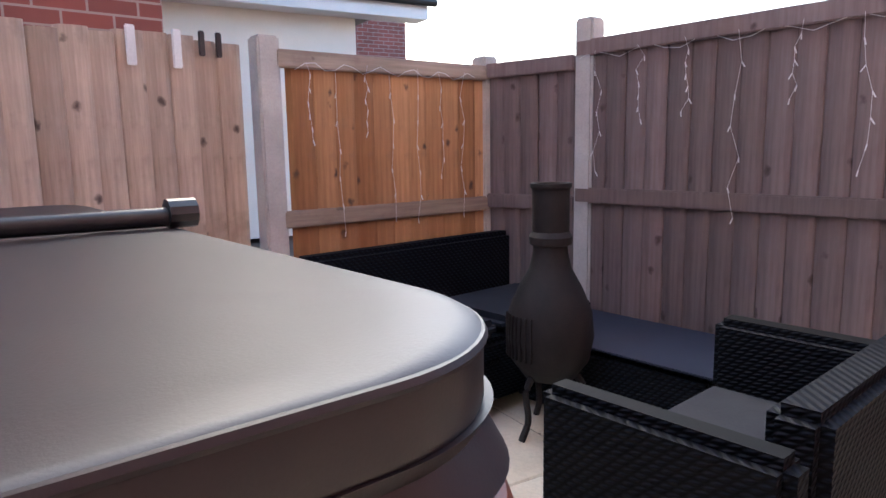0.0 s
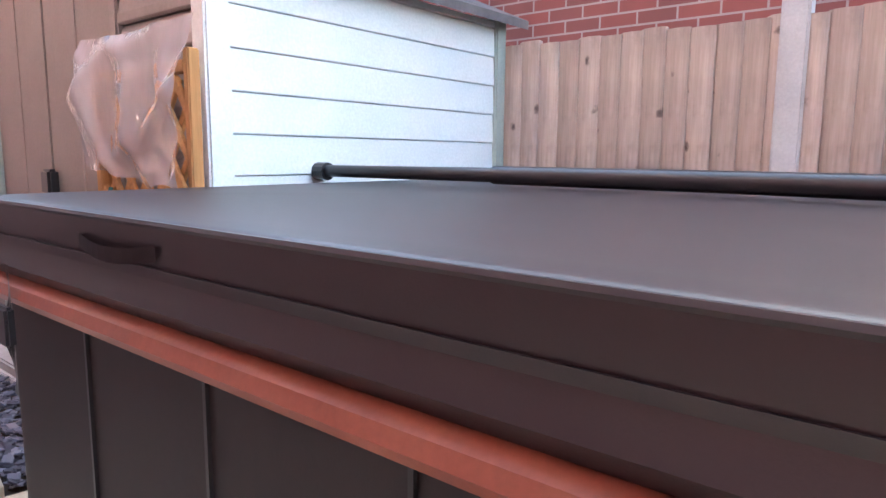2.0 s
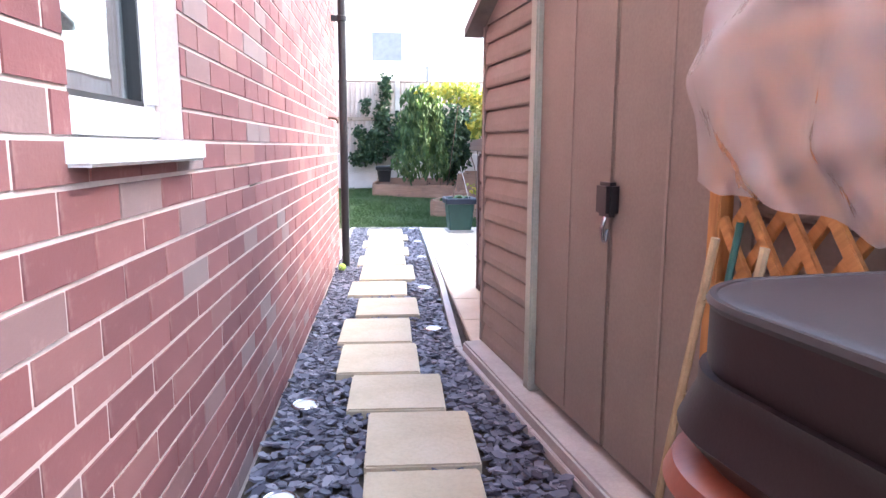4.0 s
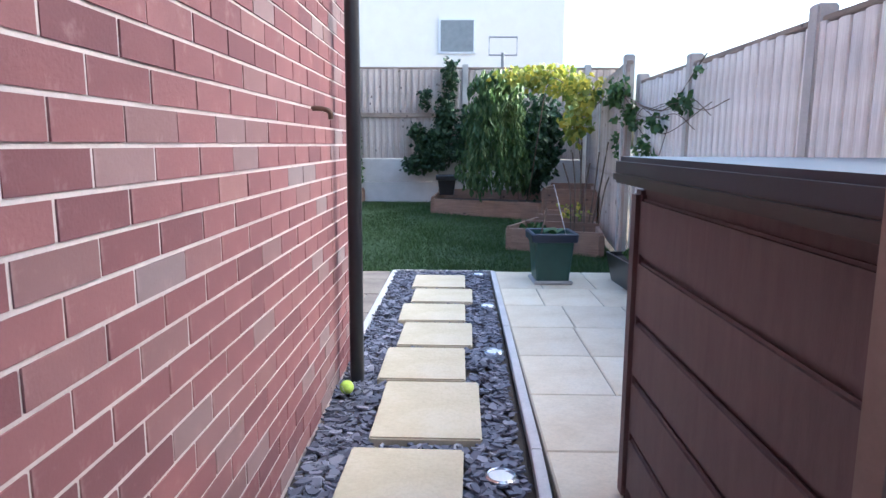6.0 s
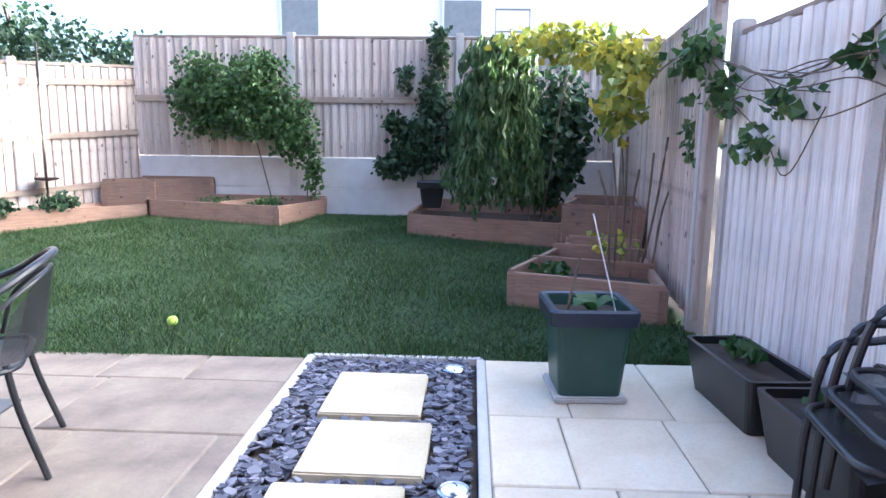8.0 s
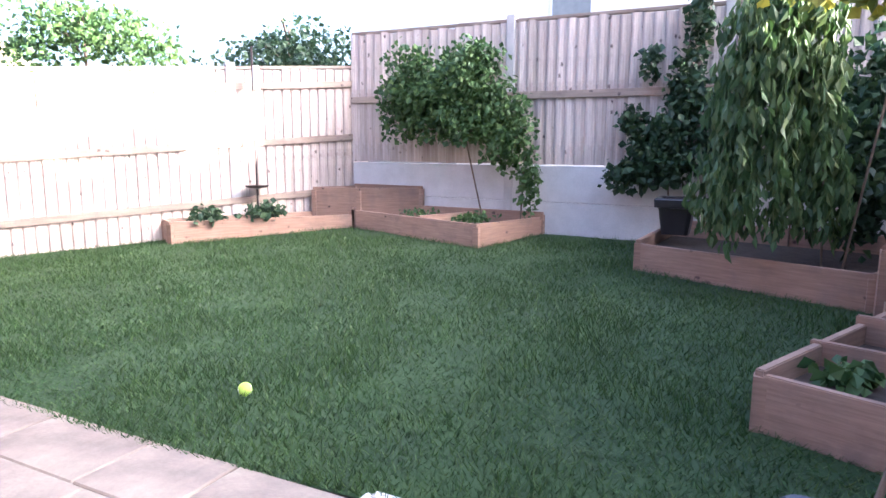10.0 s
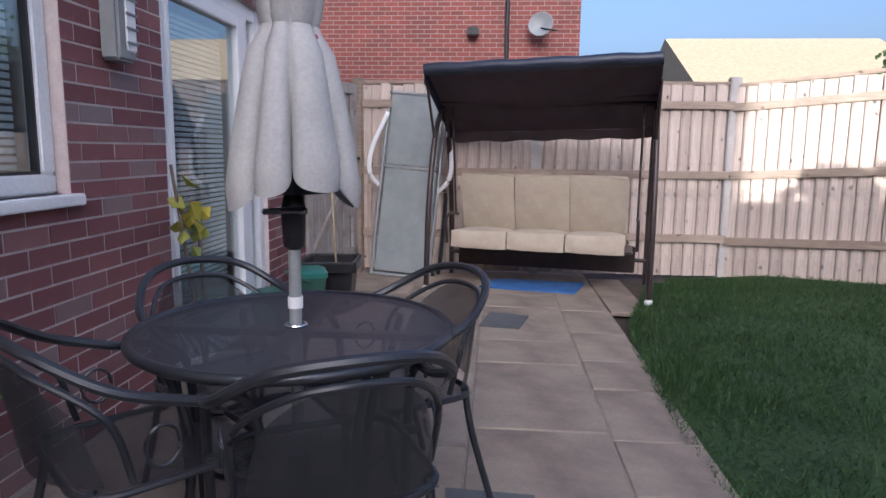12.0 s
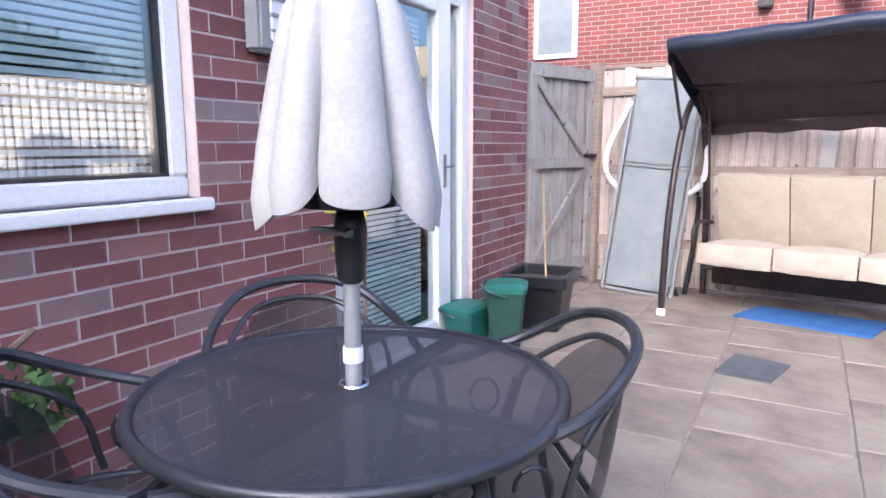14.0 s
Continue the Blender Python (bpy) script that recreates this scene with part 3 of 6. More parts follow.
def wall_with_holes(name, length, height, holes, thick, m, label):
    """A wall slab with real openings, its face on y = 0 of m, going back to +y."""
    bm = bmesh.new()
    xs = sorted({0.0, length, *[v for h in holes for v in h[:2]]})
    zs = sorted({-0.1, height, *[v for h in holes for v in h[2:]]})
    for a, b in zip(xs, xs[1:]):
        for c, d in zip(zs, zs[1:]):
            if not any(h[0] <= a and b <= h[1] and h[2] <= c and d <= h[3] for h in holes):
                add_box(bm, (a, 0, c), (b, thick, d))
    bmesh.ops.remove_doubles(bm, verts=bm.verts, dist=1e-5)
    return solid(name, bm, MORTAR, label, "wall", kind="structure", m=m)


HOUSE_H = 5.2
M_SIDE = Matrix(((0, -1, 0, 0), (-1, 0, 0, 0), (0, 0, 1, 0), (0, 0, 0, 1)))
M_BACK = Matrix(((-1, 0, 0, 0), (0, -1, 0, 0), (0, 0, 1, 0), (0, 0, 0, 1)))
SIDE_HOLES = [(4.875, 5.445, 1.12, 2.17)]
BACK_HOLES = [(0.955, 1.825, 1.0, 2.17), (2.575, 4.0, 0.0, 2.1)]
wall_side = wall_with_holes("wall_side", 12.5, HOUSE_H, SIDE_HOLES, 0.28, M_SIDE, "red brick side wall of the house with pale mortar")
wall_back = wall_with_holes("wall_back", 4.9, HOUSE_H, BACK_HOLES, 0.28, M_BACK @ pose(0.0, 0, 0), "red brick garden wall of the house with pale mortar")
I4 = Matrix.Identity(4)
brick_wall(wall_side, "brickwork", 12.5, 3.6, SIDE_HOLES, I4, lambda x, z: x < 6.5 and 0.5 < z < 1.35, 21)
brick_wall(wall_back, "brickwork", 4.9, 3.6, BACK_HOLES, I4, lambda x, z: x < 4.9 and 0.3 < z < 2.0, 22)
solid("wall_far_end", box((-5.2, -12.5, -0.1), (-4.92, -0.3, HOUSE_H)), BRICK_FAR, "red brick end wall of the house", "wall", kind="structure")
solid("roof", prism([(-5.3, -12.8), (0.3, -12.8), (0.3, 0.3), (-5.3, 0.3)], HOUSE_H, HOUSE_H + 0.2), ROOF_DARK, "dark house roof above the brick walls", "roof", kind="structure")
solid("room_floor", box((-4.9, -12.0, -0.1), (-0.3, -0.3, 0.05)), ROOM_SHADE, "floor inside the house, its dimness put in the colour", "floor", kind="structure")
solid("room_partition", box((-4.9, -2.6, 0.05), (-0.3, -2.5, HOUSE_H)), ROOM_SHADE, "room wall behind the windows, its dimness put in the colour", "wall", kind="structure")
solid("room_partition", box((-2.6, -12.0, 0.05), (-2.5, -2.65, HOUSE_H)), ROOM_SHADE, "room wall behind the side window, its dimness put in the colour", "wall", kind="structure")
solid("room_ceiling", box((-4.9, -12.0, 2.4), (-0.3, -0.3, 2.45)), ROOM_SHADE, "ceiling inside the house, its dimness put in the colour", "ceiling", kind="structure")


def window(name, label, w, h, m, blind=None):
    """A white casement in an opening: origin at the opening's lower left outside, x across, -y outward."""
    ob = thing(name, label, "window", m, kind="structure")
    f = 0.075
    for nm, lo, hi in (("frame_rail", (0, 0.05, 0), (w, 0.11, f)), ("frame_rail", (0, 0.05, h - f), (w, 0.11, h)), ("frame_stile", (0, 0.05, f), (f, 0.11, h - f)), ("frame_stile", (w - f, 0.05, f), (w, 0.11, h - f))):
        part(nm, box(lo, hi, 0.008), WHITE, ob)
    for nm, lo, hi in (("gasket", (f, 0.06, f), (f + 0.012, 0.09, h - f)), ("gasket", (w - f - 0.012, 0.06, f), (w - f, 0.09, h - f)), ("gasket", (f, 0.06, f), (w - f, 0.09, f + 0.012))):
        part(nm, box(lo, hi), BLACK, ob, "black rubber gasket")
    p = part("pane", box((f, 0.078, f), (w - f, 0.084, h - f)), GLASS, ob, "clear reflecting glass")
    p.visible_shadow = False
    part("sill", box((-0.03, -0.045, -0.045), (w + 0.03, 0.06, 0.0), 0.006), WHITE, ob, "white projecting sill")
    if blind:
        z = blind[1]
        while z < h - f:
            part("blind_slat", box((blind[0], 0.15, z), (w - f, 0.168, z + 0.020)), BLIND, ob)
            z += 0.030
    return ob


window("window_back", "white plastic casement window with a half-drawn slatted blind", 0.87, 1.17, M_BACK @ pose(0.955, 0, 1.0), (0.10, 0.09))
window("window_side", "white plastic casement window in the brick side wall", 0.57, 1.05, M_SIDE @ pose(4.875, 0, 1.12))

door = thing("door_back", "white plastic glazed garden door with slatted blinds", "door", M_BACK @ pose(2.575, 0, 0.0), kind="structure")
for nm, lo, hi in (("frame_stile", (0, 0.03, 0), (0.09, 0.11, 2.1)), ("frame_stile", (1.335, 0.03, 0), (1.425, 0.11, 2.1)), ("frame_head", (0.09, 0.03, 2.01), (1.335, 0.11, 2.1)),
                   ("door_stile", (0.09, 0.015, 0.05), (0.13, 0.09, 2.01)), ("door_stile", (1.0, 0.015, 0.05), (1.16, 0.09, 2.01)), ("door_stile", (1.30, 0.015, 0.05), (1.335, 0.09, 2.01)), ("door_rail", (0.13, 0.015, 0.05), (1.0, 0.09, 0.13)), ("door_rail", (0.13, 0.015, 1.93), (1.0, 0.09, 2.01)), ("threshold", (0.0, -0.03, 0.0), (1.425, 0.14, 0.05))):
    part(nm, box(lo, hi, 0.006), WHITE, door)
for x0, x1 in ((0.13, 1.0), (1.16, 1.30)):
    part("pane", box((x0, 0.05, 0.13), (x1, 0.056, 1.93)), GLASS, door).visible_shadow = False
for k in range(58):
    part("blind_slat", box((0.16, 0.12, 0.16 + k * 0.030), (0.97, 0.126, 0.181 + k * 0.030)), BLIND, door)
part("lock_plate", box((1.06, 0.003, 0.93), (1.09, 0.016, 1.13), 0.004), CHROME, door, "bright metal handle plate")
part("door_handle", tube(bend([(1.075, 0.0, 1.06), (1.075, -0.045, 1.06), (1.03, -0.05, 1.06), (0.97, -0.05, 1.055)]), 0.009), CHROME, door, "bright lever handle", True)

lamp = thing("wall_lamp", "flat grey outdoor wall lamp with louvred white front", "wall lamp", M_BACK @ pose(2.07, 0, 1.53))
part("housing", box((0, -0.085, 0), (0.135, 0.0, 0.33), 0.012), GREY_PLASTIC, lamp, "grey housing")
part("diffuser", box((0.05, -0.095, 0.04), (0.125, -0.082, 0.30), 0.006), WHITE, lamp, "white diffuser")
for k in range(4):
    part("louvre", box((0.045, -0.101, 0.07 + k * 0.058), (0.13, -0.094, 0.082 + k * 0.058), 0.002), GREY_PLASTIC, lamp)

pipe = thing("downpipe", "black plastic rainwater downpipe on the brick wall", "downpipe", pose(0.095, -0.45, 0))
part("pipe", tube([(0, 0, 0.0), (0, 0, 1.3), (0, 0, 2.6), (0, 0, 5.1)], 0.036, 16), BLACK, pipe, "", True)
for z in (2.2, 3.9):
    part("bracket", lathe([(0.036, z), (0.046, z + 0.005), (0.046, z + 0.045), (0.036, z + 0.05)], 16), BLACK, pipe)
    part("clip_back", box((-0.093, -0.02, z), (-0.03, 0.02, z + 0.05)), BLACK, pipe)
hook = thing("wall_hook", "bent brown metal overflow pipe in the brick wall", "overflow pipe", pose(0, -0.93, 1.33))
part("bent_pipe", tube(bend([(-0.01, 0, 0.012), (0.04, 0, 0.012), (0.075, 0.0, 0.0), (0.08, 0, -0.03)]), 0.011, 10), COPPER, hook, "", True)


# ---------- fences ----------
def fence(name, label, a, b, z0, z1, mat, rails=(), posts=(), facing=1, boards=0.0, slope=0.0, step=0.104, post_h=0.08, capping=True, gravel=()):
    """Featheredge boards from a to b in plan; facing is the side (+1 left of a->b) from which boards are proud; rails are heights on that side."""
    ln = math.hypot(b[0] - a[0], b[1] - a[1])
    m = pose(a[0], a[1], 0, 0, 0, math.degrees(math.atan2(b[1] - a[1], b[0] - a[0])))
    ob = thing(name, label, "fence", m, kind="structure")
    rng = random.Random(len(name) + int(ln * 100))
    bh = z1 - z0
    meshes = []
    for k in range(3):
        bm = bmesh.new()
        w = step + 0.016
        prof = [(0, 0), (w, 0), (w, 0.002), (0.84 * w, 0.018), (0.5 * w, 0.034), (0.2 * w, 0.040), (0.04 * w, 0.036), (0, 0.028)]
        lo = [bm.verts.new((x, y, 0)) for x, y in prof]
        hi = [bm.verts.new((x, y, bh + 0.008 * (k - 1) - (0.004 if i in (1, 2) else 0))) for i, (x, y) in enumerate(prof)]
        bm.faces.new(lo[::-1]), bm.faces.new(hi)
        for i in range(8):
            bm.faces.new((lo[i], lo[(i + 1) % 8], hi[(i + 1) % 8], hi[i]))
        bmesh.ops.recalc_face_normals(bm, faces=bm.faces)
        meshes.append(mesh_of("fence_board", bm, mat))
    n = int(ln / step)
    for k in range(n):
        o = new("fence_board", rng.choice(meshes))
        o.parent = ob
        x = k * step
        o.matrix_basis = pose(x, 0, z0 + slope * x + rng.uniform(-0.004, 0.004), 0, rng.uniform(-.25, .25), 7.0 if facing > 0 else 0) @ Matrix.Diagonal((1, facing, 1, 1))
    def bar(nm, x0, x1, zz, hgt, y0, y1, mt):
        bm = box((x0, min(y0, y1), -hgt / 2), (x1, max(y0, y1), hgt / 2), 0.006)
        for v in bm.verts:
            v.co.z += zz + slope * v.co.x
        part(nm, bm, mt, ob)
    for z in rails:
        bar("rail", 0, ln, z, 0.075, 0.02 * facing, 0.06 * facing, RAIL_WOOD if mat is not FENCE_DARK else FENCE_DARK)
    if capping:
        bar("capping", 0, ln, z1 + 0.02, 0.035, -0.03, 0.03, RAIL_WOOD if mat is not FENCE_DARK else FENCE_DARK)
    for x in posts:
        part("post", box((x - 0.05, -0.05, -0.1), (x + 0.05, 0.055, z1 + slope * x + post_h), 0.01), CONCRETE, ob, "pale concrete post")
    for g0, g1 in gravel:
        bar("gravel_board", 0, ln, (g0 + g1) / 2, g1 - g0 - 0.006, -0.03, 0.03, GRAVEL_BOARD)
    return ob


# hot tub court
fence("fence_tub", "pale featheredge fence with knots behind the hot tub", (3.62, -8.30), (2.78, -4.45), 0.05, 1.60, FENCE_TAN, capping=False, posts=(1.68, 3.6), facing=1, post_h=0.12, step=0.098)
fence("fence_corner", "new orange featheredge fence panel with grey rails", (3.66, -9.62), (3.50, -8.42), 0.05, 1.52, FENCE_NEW, rails=(0.845, 1.53), posts=(0.0, 1.24), facing=1, capping=False, post_h=0.10)
fence("fence_south", "dark weathered featheredge fence hung with fairy lights", (-1.2, -10.72), (3.13, -9.84), 0.05, 1.62, FENCE_DARK, rails=(0.12, 0.905, 1.60), posts=(2.3, 4.38), facing=1, capping=False, post_h=0.12)
fence("fence_return", "short dark weathered fence panel in the corner", (3.15, -9.83), (3.64, -9.64), 0.05, 1.54, FENCE_DARK, rails=(0.86, 1.54), facing=1, capping=False)
for k, y in enumerate((-7.88, -8.05)):
    c = solid("fence_clip", box((0, -0.018, 0), (0.012, 0.018, 0.15), 0.004), WHITE, "white plastic hanging clip over the fence top", "clip", "clips on the fence", m=pose(3.53 - 0.218 * (y + 8.2), y, 1.475, 0, 0, 12))
for y in (-8.15, -8.22):
    solid("fence_bracket", box((0, -0.012, 0), (0.014, 0.012, 0.1), 0.004), BLACK, "small dark metal fence bracket", "bracket", "clips on the fence", m=pose(3.53 - 0.218 * (y + 8.2), y, 1.53, 0, 0, 12))
# garden
fence("fence_left", "weathered close-board garden fence with rails showing", (-5.83, 0.3), (-5.83, 3.8), 0.02, 1.80, FENCE_PALE, rails=(0.38, 0.98, 1.62), posts=(1.7, 3.5), facing=-1, capping=True)
fence("fence_left_far", "sunlit close-board garden fence rising with the ground", (-5.83, 3.8), (-3.32, 7.70), 0.02, 1.78, FENCE_PALE, rails=(0.36, 0.98, 1.60), posts=(2.97,), facing=-1, slope=0.062)
fence("fence_rear", "tall weathered fence on white concrete gravel boards", (-3.4, 7.45), (3.2, 7.45), 0.97, 2.42, FENCE_PALE, rails=(1.68,), posts=(2.0, 4.1, 6.1), facing=-1, gravel=((0.2, 0.58), (0.58, 0.96)))
fence("fence_right", "whitened close-board fence beside the chairs", (2.42, -3.2), (2.42, 3.1), 0.05, 1.80, FENCE_WHITE, posts=(1.2, 3.0, 4.8, 6.25), facing=1, post_h=0.1)
fence("fence_right_far", "close-board fence behind the raised beds", (2.30, 3.1), (2.75, 7.4), 0.1, 2.0, FENCE_PALE, posts=(0.08, 2.2), facing=1, post_h=0.1)

# gate
gate = thing("gate", "grey weathered timber garden gate with braces", "gate", pose(-4.94, -0.02, 0, 0, 0, 162.3), kind="structure")
for k in range(8):
    part("board", box((k * 0.105, -0.02, 0.06), (k * 0.105 + 0.1, 0.0, 1.80 + 0.004 * (k % 3)), 0.004), FENCE_GREY, gate)
for z in (0.2, 1.04, 1.74):
    part("ledge", box((0, -0.055, z - 0.045), (0.84, -0.02, z + 0.045), 0.006), FENCE_GREY, gate)
for x in (0.0, 0.76):
    part("stile", box((x, -0.05, 0.06), (x + 0.08, -0.021, 1.79), 0.005), FENCE_GREY, gate)
for z0, z1 in ((0.24, 1.0), (1.70, 1.08)):
    ln = math.hypot(0.7, z1 - z0)
    part("brace", box((0, -0.05, -0.04), (ln, -0.022, 0.04), 0.006), FENCE_GREY, gate, m=pose(0.07, 0, z0, 0, -math.degrees(math.atan2(z1 - z0, 0.7)), 0))
part("latch", box((0.70, -0.075, 1.08), (0.86, -0.052, 1.11), 0.004), BLACK, gate, "black iron latch")
part("post", box((0.85, -0.08, 0), (0.95, 0.02, 1.86), 0.008), RAIL_WOOD, gate)

# ---------- neighbouring houses ----------
def uv_box(lo, hi):
    """A box whose sides carry metres as texture coordinates."""
    bm = box(lo, hi)
    bmesh.ops.recalc_face_normals(bm, faces=bm.faces)
    bm.normal_update()
    lay = bm.loops.layers.uv.new()
    for f in bm.faces:
        n = f.normal
        for l in f.loops:
            c = l.vert.co
            l[lay].uv = (c.y if abs(n.x) > 0.5 else c.x, c.z if abs(n.z) < 0.5 else c.y)
    return bm


def house(name, label, lo, hi, mat, roof_mat, windows=(), ridge=1.8, along_y=True):
    ob = thing(name, label, "house")
    part("wall", uv_box(lo, hi), mat, ob)
    e = 0.35
    x0, x1, y0, y1, z = lo[0] - e, hi[0] + e, lo[1] - e, hi[1] + e, hi[2]
    bm = bmesh.new()
    if along_y:
        xm = (x0 + x1) / 2
        pts = [(x0, y0, z), (x1, y0, z), (x1, y1, z), (x0, y1, z), (xm, y0, z + ridge), (xm, y1, z + ridge)]
        fs = ((0, 1, 4), (2, 3, 5), (0, 4, 5, 3), (1, 2, 5, 4), (3, 2, 1, 0))
    else:
        ym = (y0 + y1) / 2
        pts = [(x0, y0, z), (x1, y0, z), (x1, y1, z), (x0, y1, z), (x0, ym, z + ridge), (x1, ym, z + ridge)]
        fs = ((0, 1, 5, 4), (1, 2, 5), (2, 3, 4, 5), (3, 0, 4), (3, 2, 1, 0))
    vs = [bm.verts.new(p) for p in pts]
    for f in fs:
        bm.faces.new([vs[i] for i in f])
    part("roof", bm, roof_mat, ob)
    for k, (p, w, h, axis) in enumerate(windows):
        a, b = ((-0.02, -w / 2, 0), (0.04, w / 2, h)) if axis == 'x' else ((-w / 2, -0.04, 0), (w / 2, 0.02, h))
        wd = part("window", box(a, b, 0.01), WHITE, ob, m=pose(*p))
        a2, b2 = ((0.03, -w / 2 + .08, .08), (0.046, w / 2 - .08, h - .08)) if axis == 'x' else ((-w / 2 + .08, -0.046, .08), (w / 2 - .08, -0.03, h - .08))
        part("pane", box(a2, b2), SLING, wd)
    return ob


left_house = house("neighbour_house", "red brick neighbouring house with a lamp and dish", (-18, -9, 0), (-11, 2.97, 6.2), BRICK_FAR, ROOF_DARK, (((-11, -1.95, 2.6), 0.75, 1.25, 'x'), ((-11, 0.6, 4.4), 1.2, 1.2, 'x'), ((-11, 2.45, 3.75), 0.5, 1.1, 'x')))
part("drainpipe", tube([(-10.94, 1.75, 0), (-10.94, 1.75, 6)], 0.035, 10), BLACK, left_house)
part("flood_lamp", box((-10.98, 1.08, 3.10), (-10.82, 1.28, 3.24), 0.02), BLACK, left_house, "small black flood lamp")
dish = part("satellite_dish", lathe([(0.02, -0.05), (0.14, -0.02), (0.21, 0.03), (0.20, 0.035), (0.13, -0.01), (0.01, -0.035)], 20), GREY_PLASTIC, left_house, "grey satellite dish", True, pose(-10.75, 2.30, 3.25, 15, 75, 0))
part("dish_arm", tube([(-11.0, 2.3, 3.2), (-10.78, 2.3, 3.2), (-10.55, 2.55, 3.12)], 0.015), BLACK, left_house)
tub_house = house("neighbour_house", "red brick house behind the hot tub fence", (0, 0, 0), (5.0, 5.5, 4.6), BRICK_FAR, ROOF_DARK, ())
tub_house.matrix_basis = pose(4.30, -8.12, 0, 0, 0, 9)
far_cream = house("cream_house", "cream rendered house with white fascia and gutter", (9.4, -11.35, 0), (16, -8.7, 3.0), RENDER, ROOF_DARK, ())
part("fascia", box((9.03, -12.3, 2.94), (9.07, -8.4, 3.14), 0.004), WHITE, far_cream, "white fascia board")
part("soffit", box((9.07, -12.3, 2.94), (9.39, -8.4, 2.965)), WHITE, far_cream, "white soffit")
part("gutter", tube([(8.97, -12.4, 3.16), (8.97, -8.4, 3.16)], 0.055, 10), BLACK, far_cream, "black plastic gutter")
house("rear_house", "tall pale rendered house behind the garden", (-9, 22, 0), (4.5, 30, 9.5), RENDER, ROOF_TILE, (((-5, 22, 4.6), 1.4, 1.3, 'y'), ((0.5, 22, 4.6), 1.4, 1.3, 'y'), ((2.2, 22, 2.2), 1.2, 1.0, 'y')), along_y=False)
house("bungalow", "distant cream house with a sunlit tiled roof", (-34, 9, 0), (-24, 17, 3.4), RENDER, ROOF_TILE, (), 2.6)
# Two out-of-view houses added as sun blockers; low sun passes between them.
house("neighbour_house", "unseen brick house added to keep sun off the patio", (13, -14, 0), (20, 5.2, 8.5), BRICK_FAR, ROOF_DARK, ())
house("neighbour_house", "unseen brick house added to keep sun off the far garden end", (15, 8.3, 0), (22, 20, 6.0), BRICK_FAR, ROOF_DARK, ())
hoop = thing("hoop_board", "grey framed backboard standing behind the fence", "backboard", pose(1.6, 12, 0))
part("pole", tube([(0, 0, 0), (0, 0, 3.3)], 0.04), GREY_PLASTIC, hoop)
part("board", tube([(-0.32, 0, 3.25), (0.32, 0, 3.25), (0.32, 0, 3.65), (-0.32, 0, 3.65)], 0.022, 6, closed=True), GREY_PLASTIC, hoop)


def tree(name, label, base, h, blobs, mat, count, size, seed):
    ob = thing(name, label, "tree", pose(*base))
    part("trunk", tube(bend([(0, 0, 0), (0.05, 0.03, h * 0.35), (-0.04, 0.02, h * 0.7), (0, 0, h)]), [0.09 - 0.07 * k / 18 for k in range(19)], 8), BARK, ob, "", True)
    for k in range(5):
        a = k * 1.3
        part("limb", tube(bend([(0, 0, h * (0.4 + 0.1 * k)), (0.3 * math.cos(a), 0.3 * math.sin(a), h * (0.55 + 0.1 * k)), (0.7 * math.cos(a), 0.7 * math.sin(a), h * (0.62 + 0.1 * k))]), 0.025, 6), BARK, ob)
    me = raw("crown", *leaf_cloud(blobs, count, size, seed=seed), mat)
    c = new("crown", me)
    c.parent = ob
    return ob


tree("far_tree", "thin autumn tree beyond the fence", (-16, 13, 0), 4.6, [((0, 0, 4.2), (2.4, 2.4, 1.1)), ((1.6, 0.8, 3.6), (1.3, 1.3, 0.9)), ((-1.8, -0.6, 3.7), (1.3, 1.2, 0.8))], LEAF_MID, 2200, 0.16, 31)
tree("far_tree", "dark bare-branched tree behind the fence corner", (-8.5, 12.5, 0), 3.6, [((0, 0, 3.1), (2.2, 1.8, 0.8)), ((2.2, 0.4, 2.9), (1.6, 1.2, 0.6))], LEAF_DARK, 2400, 0.11, 32)

# ---------- hot tub ----------
TX0, TX1, TY0, TY1 = 0.015, 2.2, -2.055, 0.06
TM = pose(0.765, -5.955, 0, 0, 0, 9)


def rounded(x0, x1, y0, y1, r, n=7):
    out = []
    for cx, cy, a0 in ((x1 - r, y1 - r, 0), (x0 + r, y1 - r, 90), (x0 + r, y0 + r, 180), (x1 - r, y0 + r, 270)):
        out += [(cx + r * math.cos(radians(a0 + 90 * k / n)), cy + r * math.sin(radians(a0 + 90 * k / n))) for k in range(n + 1)]
    return out


def loft(rings, cap=True):
    bm = bmesh.new()
    R = [[bm.verts.new(p) for p in ring] for ring in rings]
    n = len(R[0])
    for A, B in zip(R, R[1:]):
        for k in range(n):
            bm.faces.new((A[k], A[(k + 1) % n], B[(k + 1) % n], B[k]))
    if cap:
        bm.faces.new(R[0][::-1]), bm.faces.new(R[-1])
    bmesh.ops.recalc_face_normals(bm, faces=bm.faces)
    return bm


def tub_outline(grow, r, n=14):
    """The tub in plan: its corners on the path side are tighter than those by the patio."""
    out = []
    x0, x1, y0, y1 = TX0 - grow, TX1 + grow, TY0 - grow, TY1 + grow
    for cx, cy, sx, sy, a0, q in ((x1, y1, -1, -1, 0, 0.6), (x0, y1, 1, -1, 90, 0.6), (x0, y0, 1, 1, 180, 1.0), (x1, y0, -1, 1, 270, 1.0)):
        out += [(cx + q * r * (sx + math.cos(radians(a0 + 90 * k / n))), cy + q * r * (sy + math.sin(radians(a0 + 90 * k / n)))) for k in range(n + 1)]
    return out


